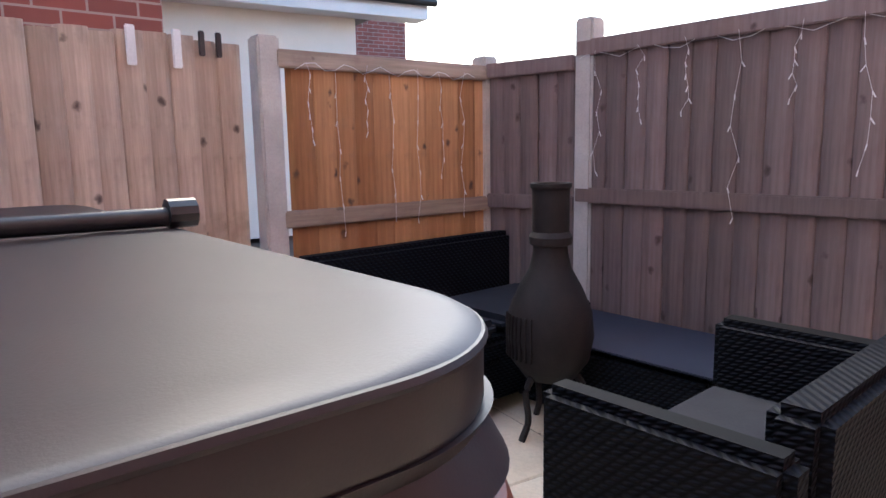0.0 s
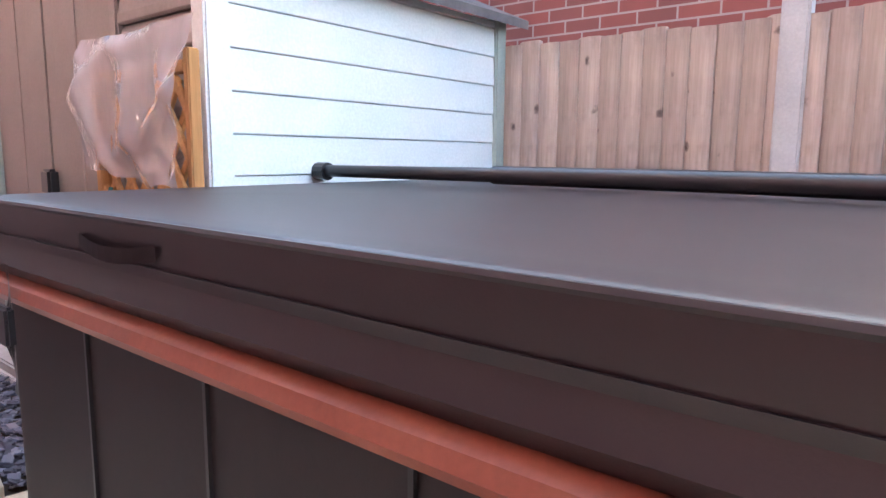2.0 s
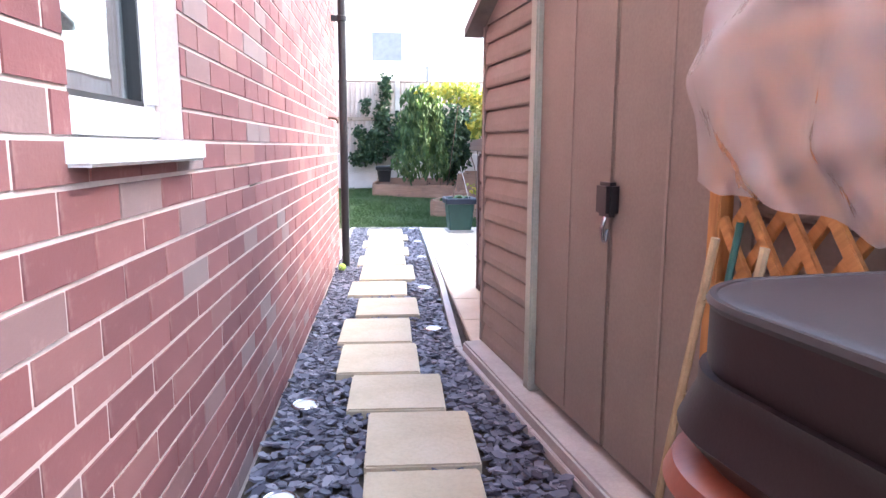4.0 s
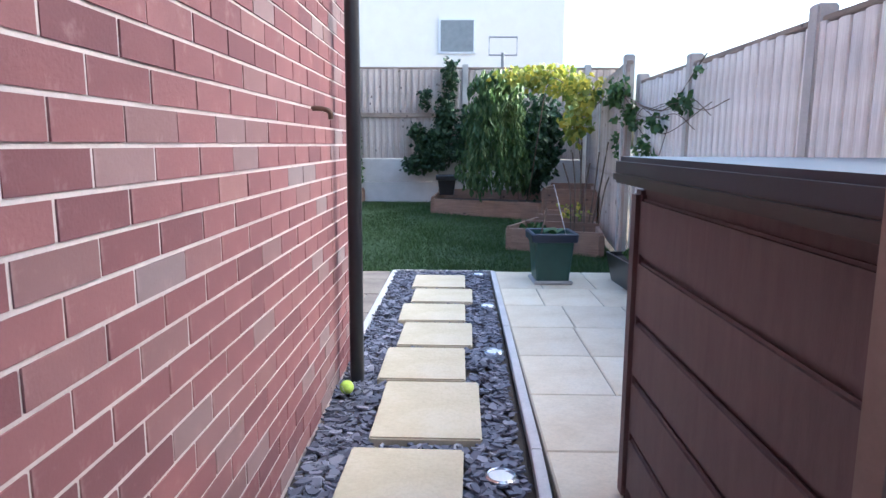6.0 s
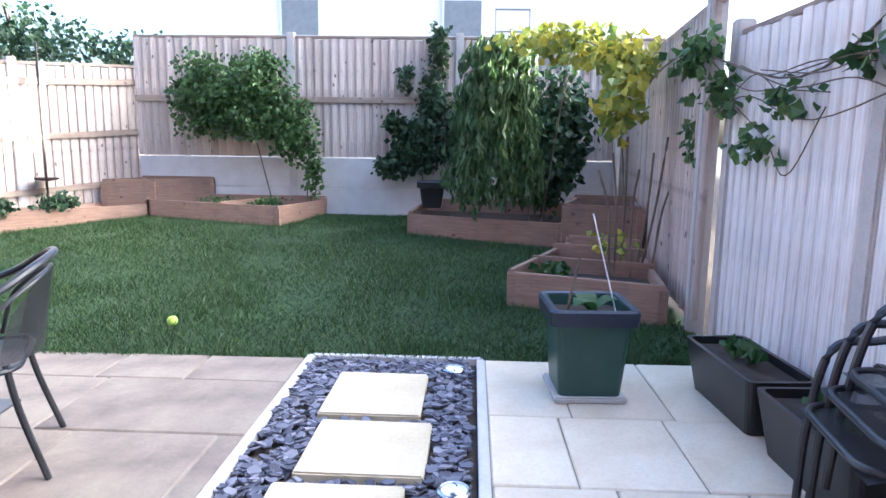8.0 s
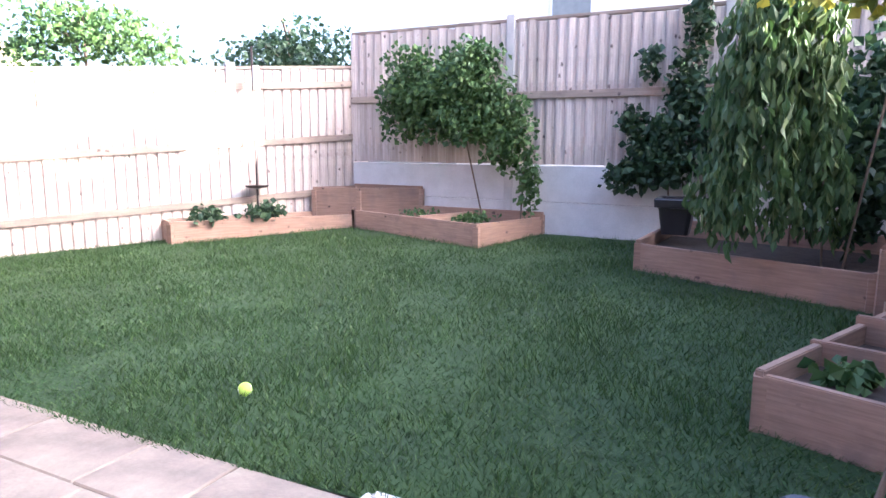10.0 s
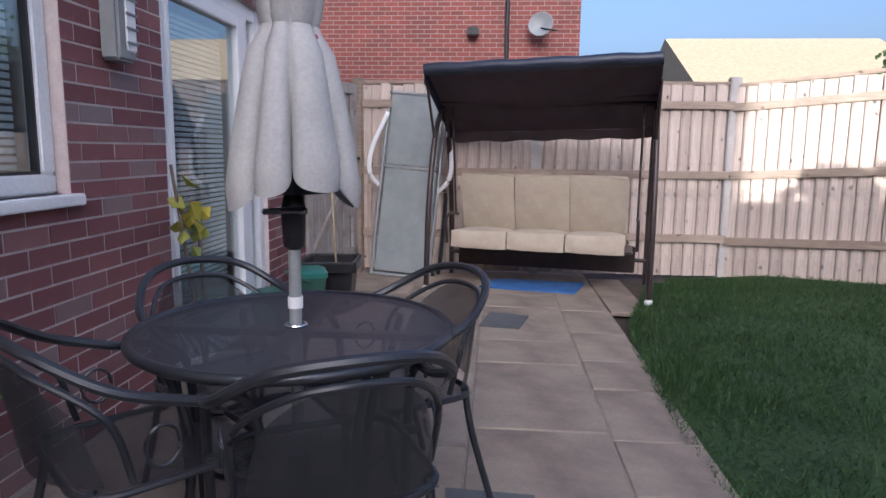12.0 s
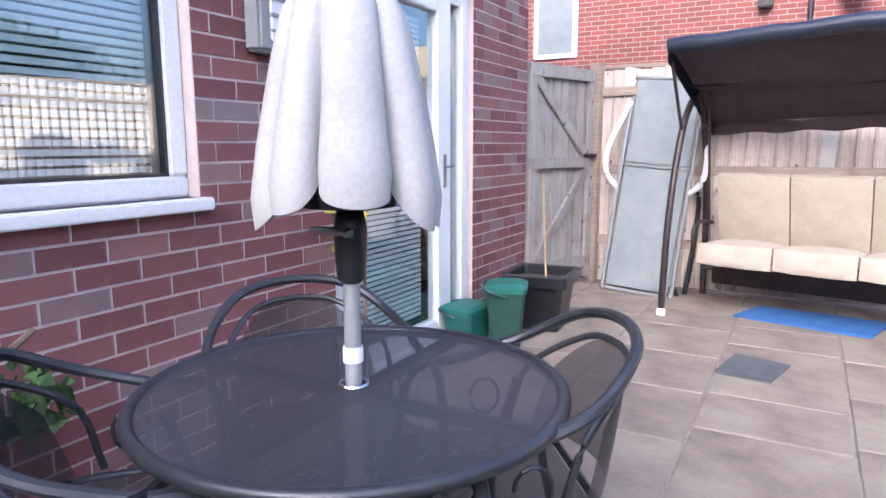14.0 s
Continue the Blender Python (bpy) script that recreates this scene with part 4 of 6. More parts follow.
def ring_at(grow, z, r=0.2, wob=0.0, seed=0.0):
    return [(x + wob * noise.noise((x * 2.5, y * 2.5, z * 4 + seed)), y + wob * noise.noise((x * 2.5, y * 2.5, z * 4 + seed + 7)), z + 0.5 * wob * noise.noise((x * 3, y * 3, seed + 3))) for x, y in tub_outline(grow, r)]


tub = thing("hot_tub", "square hot tub with dark wood panels and brown vinyl cover", "hot tub", TM)
part("cabinet", loft([ring_at(-0.02, 0.0), ring_at(-0.02, 0.78)]), TUB_PANEL, tub, "dark red-brown cabinet")
part("rim", loft([ring_at(-0.01, 0.765, 0.21), ring_at(0.022, 0.772, 0.22), ring_at(0.034, 0.79, 0.23), ring_at(0.028, 0.81, 0.23), ring_at(0.0, 0.822, 0.2)]), TUB_RIM, tub, "reddish moulded rim", True)
for k in range(1, 5):
    part("panel_joint", box((TX0 + 0.013, TY0 + k * 0.4 - 0.004, 0.02), (TX0 + 0.024, TY0 + k * 0.4 + 0.004, 0.76)), BLACK, tub)
part("cover_skirt", loft([ring_at(-0.03, 0.815, 0.19), ring_at(0.004, 0.822, 0.2, 0.012, 1), ring_at(0.016, 0.845, 0.2, 0.016, 2), ring_at(0.006, 0.885, 0.2, 0.012, 3), ring_at(0.010, 0.905, 0.2, 0.01, 4)]), VINYL, tub, "creased brown vinyl skirt", True)


def cover_top():
    """The lid's top: highest along the middle fold, with a soft sag and creases."""
    pts = tub_outline(0.0, 0.2)
    cx, cy = (TX0 + TX1) / 2, (TY0 + TY1) / 2
    rings = [[(cx + (x - cx) * s, cy + (y - cy) * s, z) for x, y in pts] for s, z in ((1.0, 0.895), (1.004, 0.91))]
    for s in (1.004, 0.998, 0.985, 0.93, 0.85, 0.75, 0.62, 0.48, 0.34, 0.2, 0.08, 0.005):
        ring = []
        for x, y in pts:
            px, py = cx + (x - cx) * s, cy + (y - cy) * s
            d = abs(px - cx) / 1.1
            z = 0.990 - 0.015 * d - 0.006 * (1 - d) * math.cos((py - cy) * 2)
            z += 0.006 * noise.noise((px * 2.2, py * 2.2, 1)) + 0.003 * noise.noise((px * 7, py * 7, 5))
            z -= 0.008 * max(0, (s - 0.99) / 0.014) ** 2
            ring.append((px, py, z))
        rings.append(ring)
    return loft(rings)


part("cover", cover_top(), VINYL, tub, "taut brown vinyl lid", True)
part("piping", tube(ring_at(0.003, 0.968, 0.2), 0.006, 6, closed=True), VINYL, tub, "", True)
part("handle", sheet(lambda u, v: (TX0 - 0.010 - 0.014 * math.sin(math.pi * u), -0.78 + 0.26 * u, 0.915 + 0.025 * v - 0.012 * math.sin(math.pi * u)), 10, 2, 0.006), VINYL, tub, "vinyl carrying handle")
strap = part("strap", sheet(lambda u, v: (TX0 - 0.045 + 0.008 * u * math.sin(9 * v), -0.28 + 0.032 * u, 0.86 - 0.26 * v), 2, 8, 0.004), BLACK, tub, "black webbing strap")
part("buckle", box((TX0 - 0.062, -0.295, 0.70), (TX0 - 0.044, -0.235, 0.78), 0.006), BLACK, tub)
part("lifter_bar", tube([(1.1, -2.06, 1.005), (1.1, -1.6, 1.010), (1.1, -0.6, 1.017), (1.1, 0.16, 1.014)], 0.021, 12), BLACK, tub, "black foam-covered lifter bar", True)
part("bar_sleeve", tube([(1.1, -1.61, 1.017), (1.1, -0.6, 1.017)], 0.026, 12), BLACK, tub, "", True)
for y in (-2.06, 0.15):
    part("bar_end", tube([(1.1, y - 0.03, 1.012), (1.1, y + 0.03, 1.012)], 0.032, 12), BLACK, tub)
# ---------- shed ----------
SM = pose(1.42, -5.66, 0.0, 0, 0, 9.0)                     # local y along the door front, x into the shed
shed = thing("shed", "brown plastic garden shed with pale cladding and double doors", "shed", SM)
SL, SD, EAVE, RIDGE = 2.62, 1.55, 1.72, 2.30
part("base", box((-0.12, -0.02, 0.0), (SD + 0.1, SL + 0.02, 0.06), 0.01), CONCRETE, shed, "pale concrete base")


def clad(nm, lo, hi, axis, mat, pitch, z0, z1):
    k = 0
    z = z0
    while z < z1 - 0.01:
        bm = bmesh.new()
        top = min(z + pitch, z1)
        prof = [(0.0, z + 0.004), (-0.016, z + 0.001), (-0.022, z + 0.010), (-0.022, z + 0.35 * pitch), (-0.010, top - 0.012), (-0.002, top), (0.012, top), (0.012, z)] if mat is SHED_BROWN else [(0.0, z + 0.005), (-0.014, z + 0.003), (-0.016, z + 0.007), (-0.010, top), (0.012, top), (0.012, z)]
        for end in (lo, hi):
            for o, zz in prof:
                bm.verts.new((o, end, zz) if axis == 'y' else (end, o, zz))
        bm.verts.ensure_lookup_table()
        n = len(prof)
        for i in range(n):
            j = (i + 1) % n
            bm.faces.new((bm.verts[i], bm.verts[j], bm.verts[n + j], bm.verts[n + i]))
        bm.faces.new(bm.verts[:n][::-1]), bm.faces.new(bm.verts[n:])
        bmesh.ops.recalc_face_normals(bm, faces=bm.faces)
        part(nm, bm, mat, shed)
        z += pitch


def gable_z(y):
    return EAVE + (RIDGE - EAVE) * (1 - abs(y - SL / 2) / (SL / 2))


clad("front_board", 0.05, 0.55, 'y', SHED_BROWN, 0.112, 0.06, EAVE)
clad("front_board", 1.90, SL - 0.03, 'y', SHED_BROWN, 0.112, 0.06, EAVE)
clad("side_board", 0.06, SD - 0.06, 'x', SHED_CREAM, 0.134, 0.06, EAVE - 0.02)
for lo, hi, mt in (((-0.03, -0.03, 0.06), (0.06, 0.05, EAVE), SHED_CREAM), ((SD - 0.06, -0.03, 0.06), (SD + 0.02, 0.05, EAVE), SHED_GREEN), ((-0.025, SL - 0.03, 0.06), (0.04, SL + 0.02, EAVE), SHED_BROWN),
                   ((-0.045, 1.84, 0.06), (0.02, 1.91, 1.80), SHED_GREEN), ((-0.03, 0.54, 0.06), (0.02, 0.60, 1.80), SHED_BROWN), ((-0.03, 0.54, 1.76), (0.02, 1.91, 1.82), SHED_BROWN)):
    part("post_trim", box(lo, hi, 0.008), mt, shed)
for y0, y1 in ((0.6, 1.215), (1.225, 1.84)):
    dr = part("door", box((-0.02, y0, 0.09), (0.02, y1, 1.77), 0.008), SHED_DOOR, shed, "smooth brown plastic door")
    part("door_groove", box((-0.0235, y0 + 0.3, 0.12), (-0.0195, y0 + 0.312, 1.74)), SHED_BROWN, dr)
lk = part("lock_box", box((-0.065, 1.16, 0.89), (-0.02, 1.25, 1.0), 0.012), BLACK, shed, "black lock box")
part("padlock", tube(bend([(-0.05, 1.2, 0.89), (-0.06, 1.2, 0.85), (-0.05, 1.2, 0.81), (-0.04, 1.2, 0.85)]), 0.007), CHROME, lk)
part("back_wall", box((SD - 0.03, 0.0, 0.06), (SD, SL, EAVE)), SHED_BROWN, shed)
part("far_wall", box((0.04, SL - 0.04, 0.06), (SD, SL, EAVE)), SHED_BROWN, shed)
bm = bmesh.new()
for x in (-0.015, 0.02):
    for y, z in ((0, EAVE), (SL, EAVE), (SL / 2, RIDGE)):
        bm.verts.new((x, y, z))
bm.verts.ensure_lookup_table()
v = bm.verts
for f in ((0, 2, 1), (3, 4, 5), (0, 1, 4, 3), (1, 2, 5, 4), (2, 0, 3, 5)):
    bm.faces.new([v[i] for i in f])
part("gable", bm, SHED_BROWN, shed)
for s in (0, 1):
    ya, yb = (-0.10, SL / 2) if s == 0 else (SL + 0.10, SL / 2)
    za = EAVE - (RIDGE - EAVE) * 0.10 / (SL / 2)
    part("roof_panel", loft([[(-0.10, ya, za), (SD + 0.1, ya, za), (SD + 0.1, ya, za + 0.04), (-0.10, ya, za + 0.04)], [(-0.10, yb, RIDGE), (SD + 0.1, yb, RIDGE), (SD + 0.1, yb, RIDGE + 0.04), (-0.10, yb, RIDGE + 0.04)]]), ROOF_DARK, shed, "dark ribbed roof panel")

# trellis with polythene, leaning at the shed corner
trel = thing("trellis", "orange timber diamond trellis leaning on the shed", "trellis", SM @ pose(-0.075, -0.05, 0.0, 0, 0, 0))
part("upright", box((-0.02, 0.01, 0.0), (0.02, 0.04, 1.38), 0.004), TRELLIS_WOOD, trel, "pale upright batten")
part("upright", box((-0.02, 0.63, 0.0), (0.02, 0.67, 1.36), 0.004), TRELLIS_WOOD, trel)
for z in (0.03, 1.33):
    part("rail", box((-0.018, 0.04, z - 0.018), (0.018, 0.63, z + 0.018), 0.003), TRELLIS_WOOD, trel)
for k in range(-4, 9):
    for sgn, dx in ((1, -0.008), (-1, 0.008)):
        y0, z0 = (0.04, 0.15 * k) if sgn > 0 else (0.63, 0.15 * k)
        run = [(y0 + sgn * 0.59 * q, z0 + 0.80 * q) for q in np.linspace(0, 1, 41)]
        run = [p for p in run if 0.05 < p[1] < 1.31]
        if len(run) < 4:
            continue
        (ya, za), (yb, zb) = run[0], run[-1]
        ln = math.hypot(yb - ya, zb - za)
        part("slat", box((dx - 0.007, 0, -0.014), (dx + 0.007, ln, 0.014), 0.002), TRELLIS_WOOD, trel, m=pose(0, ya, za, math.degrees(math.atan2(zb - za, yb - ya)), 0, 0))


def drape(u, v):
    """Polythene pinned along the trellis top, pulled into creases from its corners."""
    y = -0.15 + 0.73 * u + v * (0.10 * (1 - u) ** 2 + 0.02 * u)
    z = 1.455 - 0.015 * math.sin(math.pi * u) - v * (0.49 - 0.07 * u + 0.03 * noise.noise((u * 5, 0, 4)))
    crease = abs(math.sin(7 * (u + 0.45 * v) + 1.2 * noise.noise((u * 2, v * 2, 2)))) ** 6
    fold = 0.022 * crease * (0.4 + v) + 0.018 * abs(math.sin(5 * (v - 0.8 * u) + noise.noise((u * 2, v * 2, 9)))) ** 8 + 0.010 * noise.noise((u * 3, v * 3, 8))
    return (-0.135 - 0.03 * math.sin(math.pi * v) - fold, y, z)


solid("polythene_sheet", sheet(drape, 60, 50, 0.001), SHEET, "creased clear polythene draped over the trellis", "plastic sheet", smooth=True, m=SM)
frame_ob = thing("cane_ladder", "bamboo cane plant ladder leaning by the trellis", "plant support", SM @ pose(-0.31, 0.0, 0.0))
for y in (0.36, 0.50):
    part("cane", tube([(0.0, y, 0.0), (0.05, y - 0.035, 0.5), (0.10, y - 0.07, 0.93)], 0.009, 8), CANE, frame_ob, "", True)
for k in range(4):
    part("rung", tube([(0.021 * (k + 1), 0.345 - 0.015 * k, 0.2 + 0.2 * k), (0.021 * (k + 1), 0.485 - 0.015 * k, 0.2 + 0.2 * k)], 0.002, 6), CANE, frame_ob)
solid("hose", tube(bend([(-0.10, 0.50, 0.95), (-0.14, 0.48, 0.75), (-0.16, 0.42, 0.5), (-0.2, 0.28, 0.28), (-0.2, 0.05, 0.05), (-0.18, -0.1, 0.012)]), 0.008, 8), CADDY, "green garden hose hanging on the trellis", "hose", smooth=True, m=SM)

# ---------- storage box ----------
sb = thing("storage_box", "brown plastic garden storage box with black lid", "storage box", pose(1.17, -3.0, 0.0))
part("body", box((0.03, 0.03, 0), (0.82, 1.49, 1.10), 0.02), BOX_BROWN, sb)
for k in range(5):
    part("side_plank", box((0.012, 0.09, 0.05 + 0.2 * k), (0.032, 1.43, 0.235 + 0.2 * k), 0.008), BOX_BROWN, sb)
for y in (0.0, 1.43):
    part("corner_post", box((0.0, y, 0), (0.06, y + 0.08, 1.06), 0.015), BOX_BROWN, sb)
part("lid", box((-0.05, -0.03, 1.10), (0.88, 1.54, 1.165), 0.015), POT_BLUE, sb, "dark blue-black lid")
part("lid_edge", box((-0.055, -0.035, 1.08), (0.0, 1.545, 1.12), 0.01), BLACK, sb)

# ---------- mesh chairs and table ----------
def mesh_chair(m, group, label):
    """Local y is forward; the hoop runs from arm to arm round the back."""
    ob = thing("garden_chair", label, "chair", m, group)
    part("seat", sheet(lambda u, v: ((u - 0.5) * (0.44 + 0.04 * v), -0.22 + 0.45 * v, 0.40 - 0.02 * math.sin(math.pi * u) * math.sin(math.pi * v) - 0.02 * max(0, v - 0.85) / 0.15), 10, 10, us=1, vs=1), MESH_STEEL, ob, "expanded steel mesh seat", True)
    part("seat_rim", tube([((x), y, 0.40) for x, y in rounded(-0.235, 0.235, -0.235, 0.235, 0.1, 5)], 0.010, 8, closed=True), STEEL, ob, "", True)
    part("backrest", sheet(lambda u, v: (0.235 * math.sin((u - 0.5) * 2.3) * (1.0 - 0.12 * v * v), -0.10 - 0.19 * math.cos((u - 0.5) * 2.3) - 0.05 * v, 0.42 + (0.30 - 0.13 * (2 * u - 1) ** 2) * v), 14, 8, us=1, vs=0.7), MESH_STEEL, ob, "curved steel mesh backrest", True)
    hoop = bend([(-0.27, 0.20, 0.0), (-0.275, 0.19, 0.30), (-0.28, 0.14, 0.56), (-0.285, 0.0, 0.60), (-0.27, -0.17, 0.66), (-0.17, -0.30, 0.745), (0, -0.345, 0.77), (0.17, -0.30, 0.745), (0.27, -0.17, 0.66), (0.285, 0.0, 0.60), (0.28, 0.14, 0.56), (0.275, 0.19, 0.30), (0.27, 0.20, 0.0)])
    part("arm_hoop", tube(hoop, 0.014, 8), STEEL, ob, "bent dark steel arm hoop", True)
    part("inner_hoop", tube(bend([(-0.235, -0.12, 0.42), (-0.235, -0.17, 0.58), (-0.14, -0.295, 0.69), (0, -0.33, 0.715), (0.14, -0.295, 0.69), (0.235, -0.17, 0.58), (0.235, -0.12, 0.42)]), 0.009, 8), STEEL, ob, "", True)
    for s in (-1, 1):
        part("back_leg", tube(bend([(s * 0.20, -0.20, 0.42), (s * 0.21, -0.23, 0.25), (s * 0.23, -0.30, 0.0)]), 0.012, 8), STEEL, ob, "", True)
        part("seat_bracket", box((s * 0.255 - 0.03, 0.10, 0.385), (s * 0.255 + 0.03, 0.13, 0.41), 0.005), STEEL, ob)
        part("scroll", tube([(s * 0.255, -0.06 + 0.04 * math.cos(k), 0.50 + 0.05 * math.sin(k)) for k in np.linspace(0, 6, 14)], 0.005, 6), STEEL, ob)
    return ob


TC = (-1.35, 1.02)
first = None
for bx, by in ((-0.67, 1.36), (-0.78, 0.50), (-1.72, 0.52), (-1.72, 1.52)):
    ang = math.degrees(math.atan2(by - TC[1], bx - TC[0])) + 90
    d = math.hypot(bx - TC[0], by - TC[1])
    k = (d - 0.33) / d
    mm = pose(TC[0] + (bx - TC[0]) * k, TC[1] + (by - TC[1]) * k, 0.0, 0, 0, ang)
    if first is None:
        first = mesh_chair(mm, "chairs round the table", "dark steel mesh armchair at the round patio table")
    else:
        copy_thing(first, mm)
for x, y, n in ((2.10, 0.78, 3), (2.14, 0.08, 3)):
    for k in range(n):
        c = copy_thing(first, pose(x + 0.015 * k, y - 0.05 * k, 0.07 * k, 2.0 * k, 0, 82))
        tagged(c, "dark steel mesh armchair in a stack by the fence", group="chairs stacked by the fence")

table = thing("patio_table", "round dark steel mesh patio table", "table", pose(TC[0], TC[1], 0))
R = 0.47
bm = bmesh.new()
lay = bm.loops.layers.uv.new()
rings = [[bm.verts.new((r * math.cos(k * math.tau / 48), r * math.sin(k * math.tau / 48), 0.643)) for k in range(48)] for r in (0.03, 0.2, 0.36, R - 0.01)]
for A, B in zip(rings, rings[1:]):
    for k in range(48):
        f = bm.faces.new((A[k], A[(k + 1) % 48], B[(k + 1) % 48], B[k]))
        for l in f.loops:
            l[lay].uv = (l.vert.co.x / 0.47, l.vert.co.y / 0.47)
part("tabletop", bm, MESH_TABLE, table, "fine steel mesh top")
part("table_rim", tube([(R * math.cos(k * math.tau / 64), R * math.sin(k * math.tau / 64), 0.636) for k in range(64)], 0.016, 10, closed=True), STEEL, table, "", True)
part("hole_ring", tube([(0.032 * math.cos(k * math.tau / 20), 0.032 * math.sin(k * math.tau / 20), 0.647) for k in range(20)], 0.005, 6, closed=True), CHROME, table)
part("under_brace", box((-R, -0.02, 0.612), (R, 0.02, 0.632)), STEEL, table)
part("under_brace", box((-0.02, -R, 0.612), (0.02, R, 0.632)), STEEL, table)
for k in range(4):
    a = radians(45 + 90 * k)
    part("leg", tube(bend([(0.40 * math.cos(a), 0.40 * math.sin(a), 0.62), (0.33 * math.cos(a), 0.33 * math.sin(a), 0.35), (0.38 * math.cos(a), 0.38 * math.sin(a), 0.0)]), 0.014, 8), STEEL, table, "", True)
part("leg_ring", tube([(0.33 * math.cos(k * math.tau / 32), 0.33 * math.sin(k * math.tau / 32), 0.30) for k in range(32)], 0.009, 8, closed=True), STEEL, table, "", True)

par = thing("parasol", "closed white canvas parasol with pink strap in the table", "parasol", pose(TC[0], TC[1], 0))
part("base", lathe([(0.22, 0.0), (0.22, 0.03), (0.19, 0.05), (0.05, 0.07), (0.035, 0.2), (0.03, 0.22)], 28), IRON, par, "heavy dark base", True)
part("pole", tube([(0, 0, 0.02), (0, 0, 1.2), (0, 0, 2.5)], 0.019, 14), GREY_PLASTIC, par, "grey metal pole", True)
part("pole_collar", lathe([(0.021, 0.70), (0.023, 0.70), (0.023, 0.735), (0.021, 0.735)], 16), WHITE, par)
part("crank_housing", lathe([(0.02, 0.88), (0.032, 0.89), (0.036, 0.95), (0.038, 1.0), (0.03, 1.04), (0.02, 1.05)], 18), BLACK, par, "black crank housing", True)
part("crank_handle", tube(bend([(0.03, 0.02, 1.0), (0.075, 0.05, 1.0), (0.08, 0.05, 1.005), (0.03, -0.08, 0.995)]), 0.010), CHROME, par, "bright crank handle", True)


def canopy():
    """Hanging canvas in eight deep folds, each ending in a rounded tongue."""
    bm = bmesh.new()
    prof = [(0.0, 0.205), (0.06, 0.212), (0.16, 0.195), (0.30, 0.165), (0.42, 0.135), (0.47, 0.10), (0.495, 0.088), (0.52, 0.098), (0.62, 0.112), (0.85, 0.10), (1.2, 0.065), (1.48, 0.03)]
    n = 160
    rings = []
    for up, r in prof:
        ring = []
        for k in range(n):
            a = k * math.tau / n
            q = 4 * a + 0.5 * math.sin(3 * a)
            fold = abs(math.cos(q)) ** 0.6
            loose = max(0.0, 1 - up / 0.47)
            rr = r * (1 - (0.16 + 0.34 * loose) * (1 - fold)) * (1 + 0.05 * math.sin(2 * a + 1))
            hang = 0.10 * (1 - fold) + 0.035 * math.sin(2 * a + 0.6)
            z = 1.03 + up + hang * max(0.0, 1 - up / 0.2)
            aa = a + 0.10 * loose * math.sin(2 * q)
            ring.append((rr * math.cos(aa), rr * math.sin(aa), z))
        rings.append(ring)
    return loft(rings, cap=False)


part("canopy", canopy(), CANVAS, par, "folded off-white canvas", True)
part("canopy_lining", lathe([(0.10, 1.05), (0.11, 1.12), (0.06, 1.3)], 20), BLACK, par)
part("strap", tube([(0.083 * math.cos(k * math.tau / 24), 0.083 * math.sin(k * math.tau / 24), 1.492) for k in range(24)], 0.011, 6, closed=True), BAND, par, "dark pink tie strap")

# ---------- swing seat ----------
sw = thing("swing_seat", "three-seat garden swing with brown canopy and cream cushions", "swing seat", pose(-4.87, 1.05, 0, 0, 0, -10.5))
Y0, Y1 = 0.0, 1.81
for y, inn in ((Y0, 0.1), (Y1, -0.1)):
    part("front_leg", tube(bend([(0.0, y, 0.0), (-0.06, y, 0.7), (-0.24, y, 1.3), (-0.50, y, 1.58)]), 0.024, 10), BROWN_STEEL, sw, "", True)
    part("back_leg", tube(bend([(-0.88, y, 0.0), (-0.84, y, 0.7), (-0.70, y, 1.3), (-0.50, y, 1.58)]), 0.024, 10), BROWN_STEEL, sw, "", True)
    part("foot", lathe([(0.03, 0.0), (0.033, 0.03), (0.025, 0.05)], 12, 0.0, y), WHITE, sw)
    part("hanger", tube([(-0.45, y + inn, 1.56), (-0.62, y + inn, 0.60)], 0.009), BROWN_STEEL, sw)
    part("armrest", tube(bend([(-0.30, y + inn, 0.38), (-0.28, y + inn, 0.58), (-0.42, y + inn, 0.63), (-0.70, y + inn, 0.60)]), 0.014), BROWN_STEEL, sw, "", True)
    part("canopy_stay", tube([(-0.22, y, 1.28), (0.02, y, 1.72)], 0.012), BROWN_STEEL, sw)
part("top_bar", tube([(-0.50, Y0, 1.58), (-0.50, Y1, 1.58)], 0.022, 10), BROWN_STEEL, sw)
part("rear_bar", tube([(-0.86, Y0, 0.22), (-0.86, Y1, 0.22)], 0.018, 10), BROWN_STEEL, sw)
part("seat_frame", box((-0.74, Y0 + 0.13, 0.34), (-0.28, Y1 - 0.13, 0.37), 0.01), BROWN_STEEL, sw)
part("apron", box((-0.78, Y0 + 0.1, 0.12), (-0.75, Y1 - 0.1, 0.36), 0.01), BROWN_STEEL, sw)
part("canopy", sheet(lambda u, v: (0.08 - 0.98 * u, Y0 + 1.81 * v, 1.81 - 0.46 * u ** 1.15 + 0.05 * v - 0.03 * math.sin(math.pi * v) * math.sin(math.pi * u)), 14, 18, 0.012), AWNING, sw, "brown fabric canopy", True)
part("canopy_roll", tube([(0.085, Y0 + 1.81 * k / 12, 1.815 + 0.05 * k / 12 + 0.006 * math.sin(k * 2.1)) for k in range(13)], 0.05, 12), POT_BLUE, sw, "dark padded front edge", True)
part("cross_bar", tube([(-0.42, Y0, 1.60), (-0.42, Y1, 1.64)], 0.016, 8), BROWN_STEEL, sw)
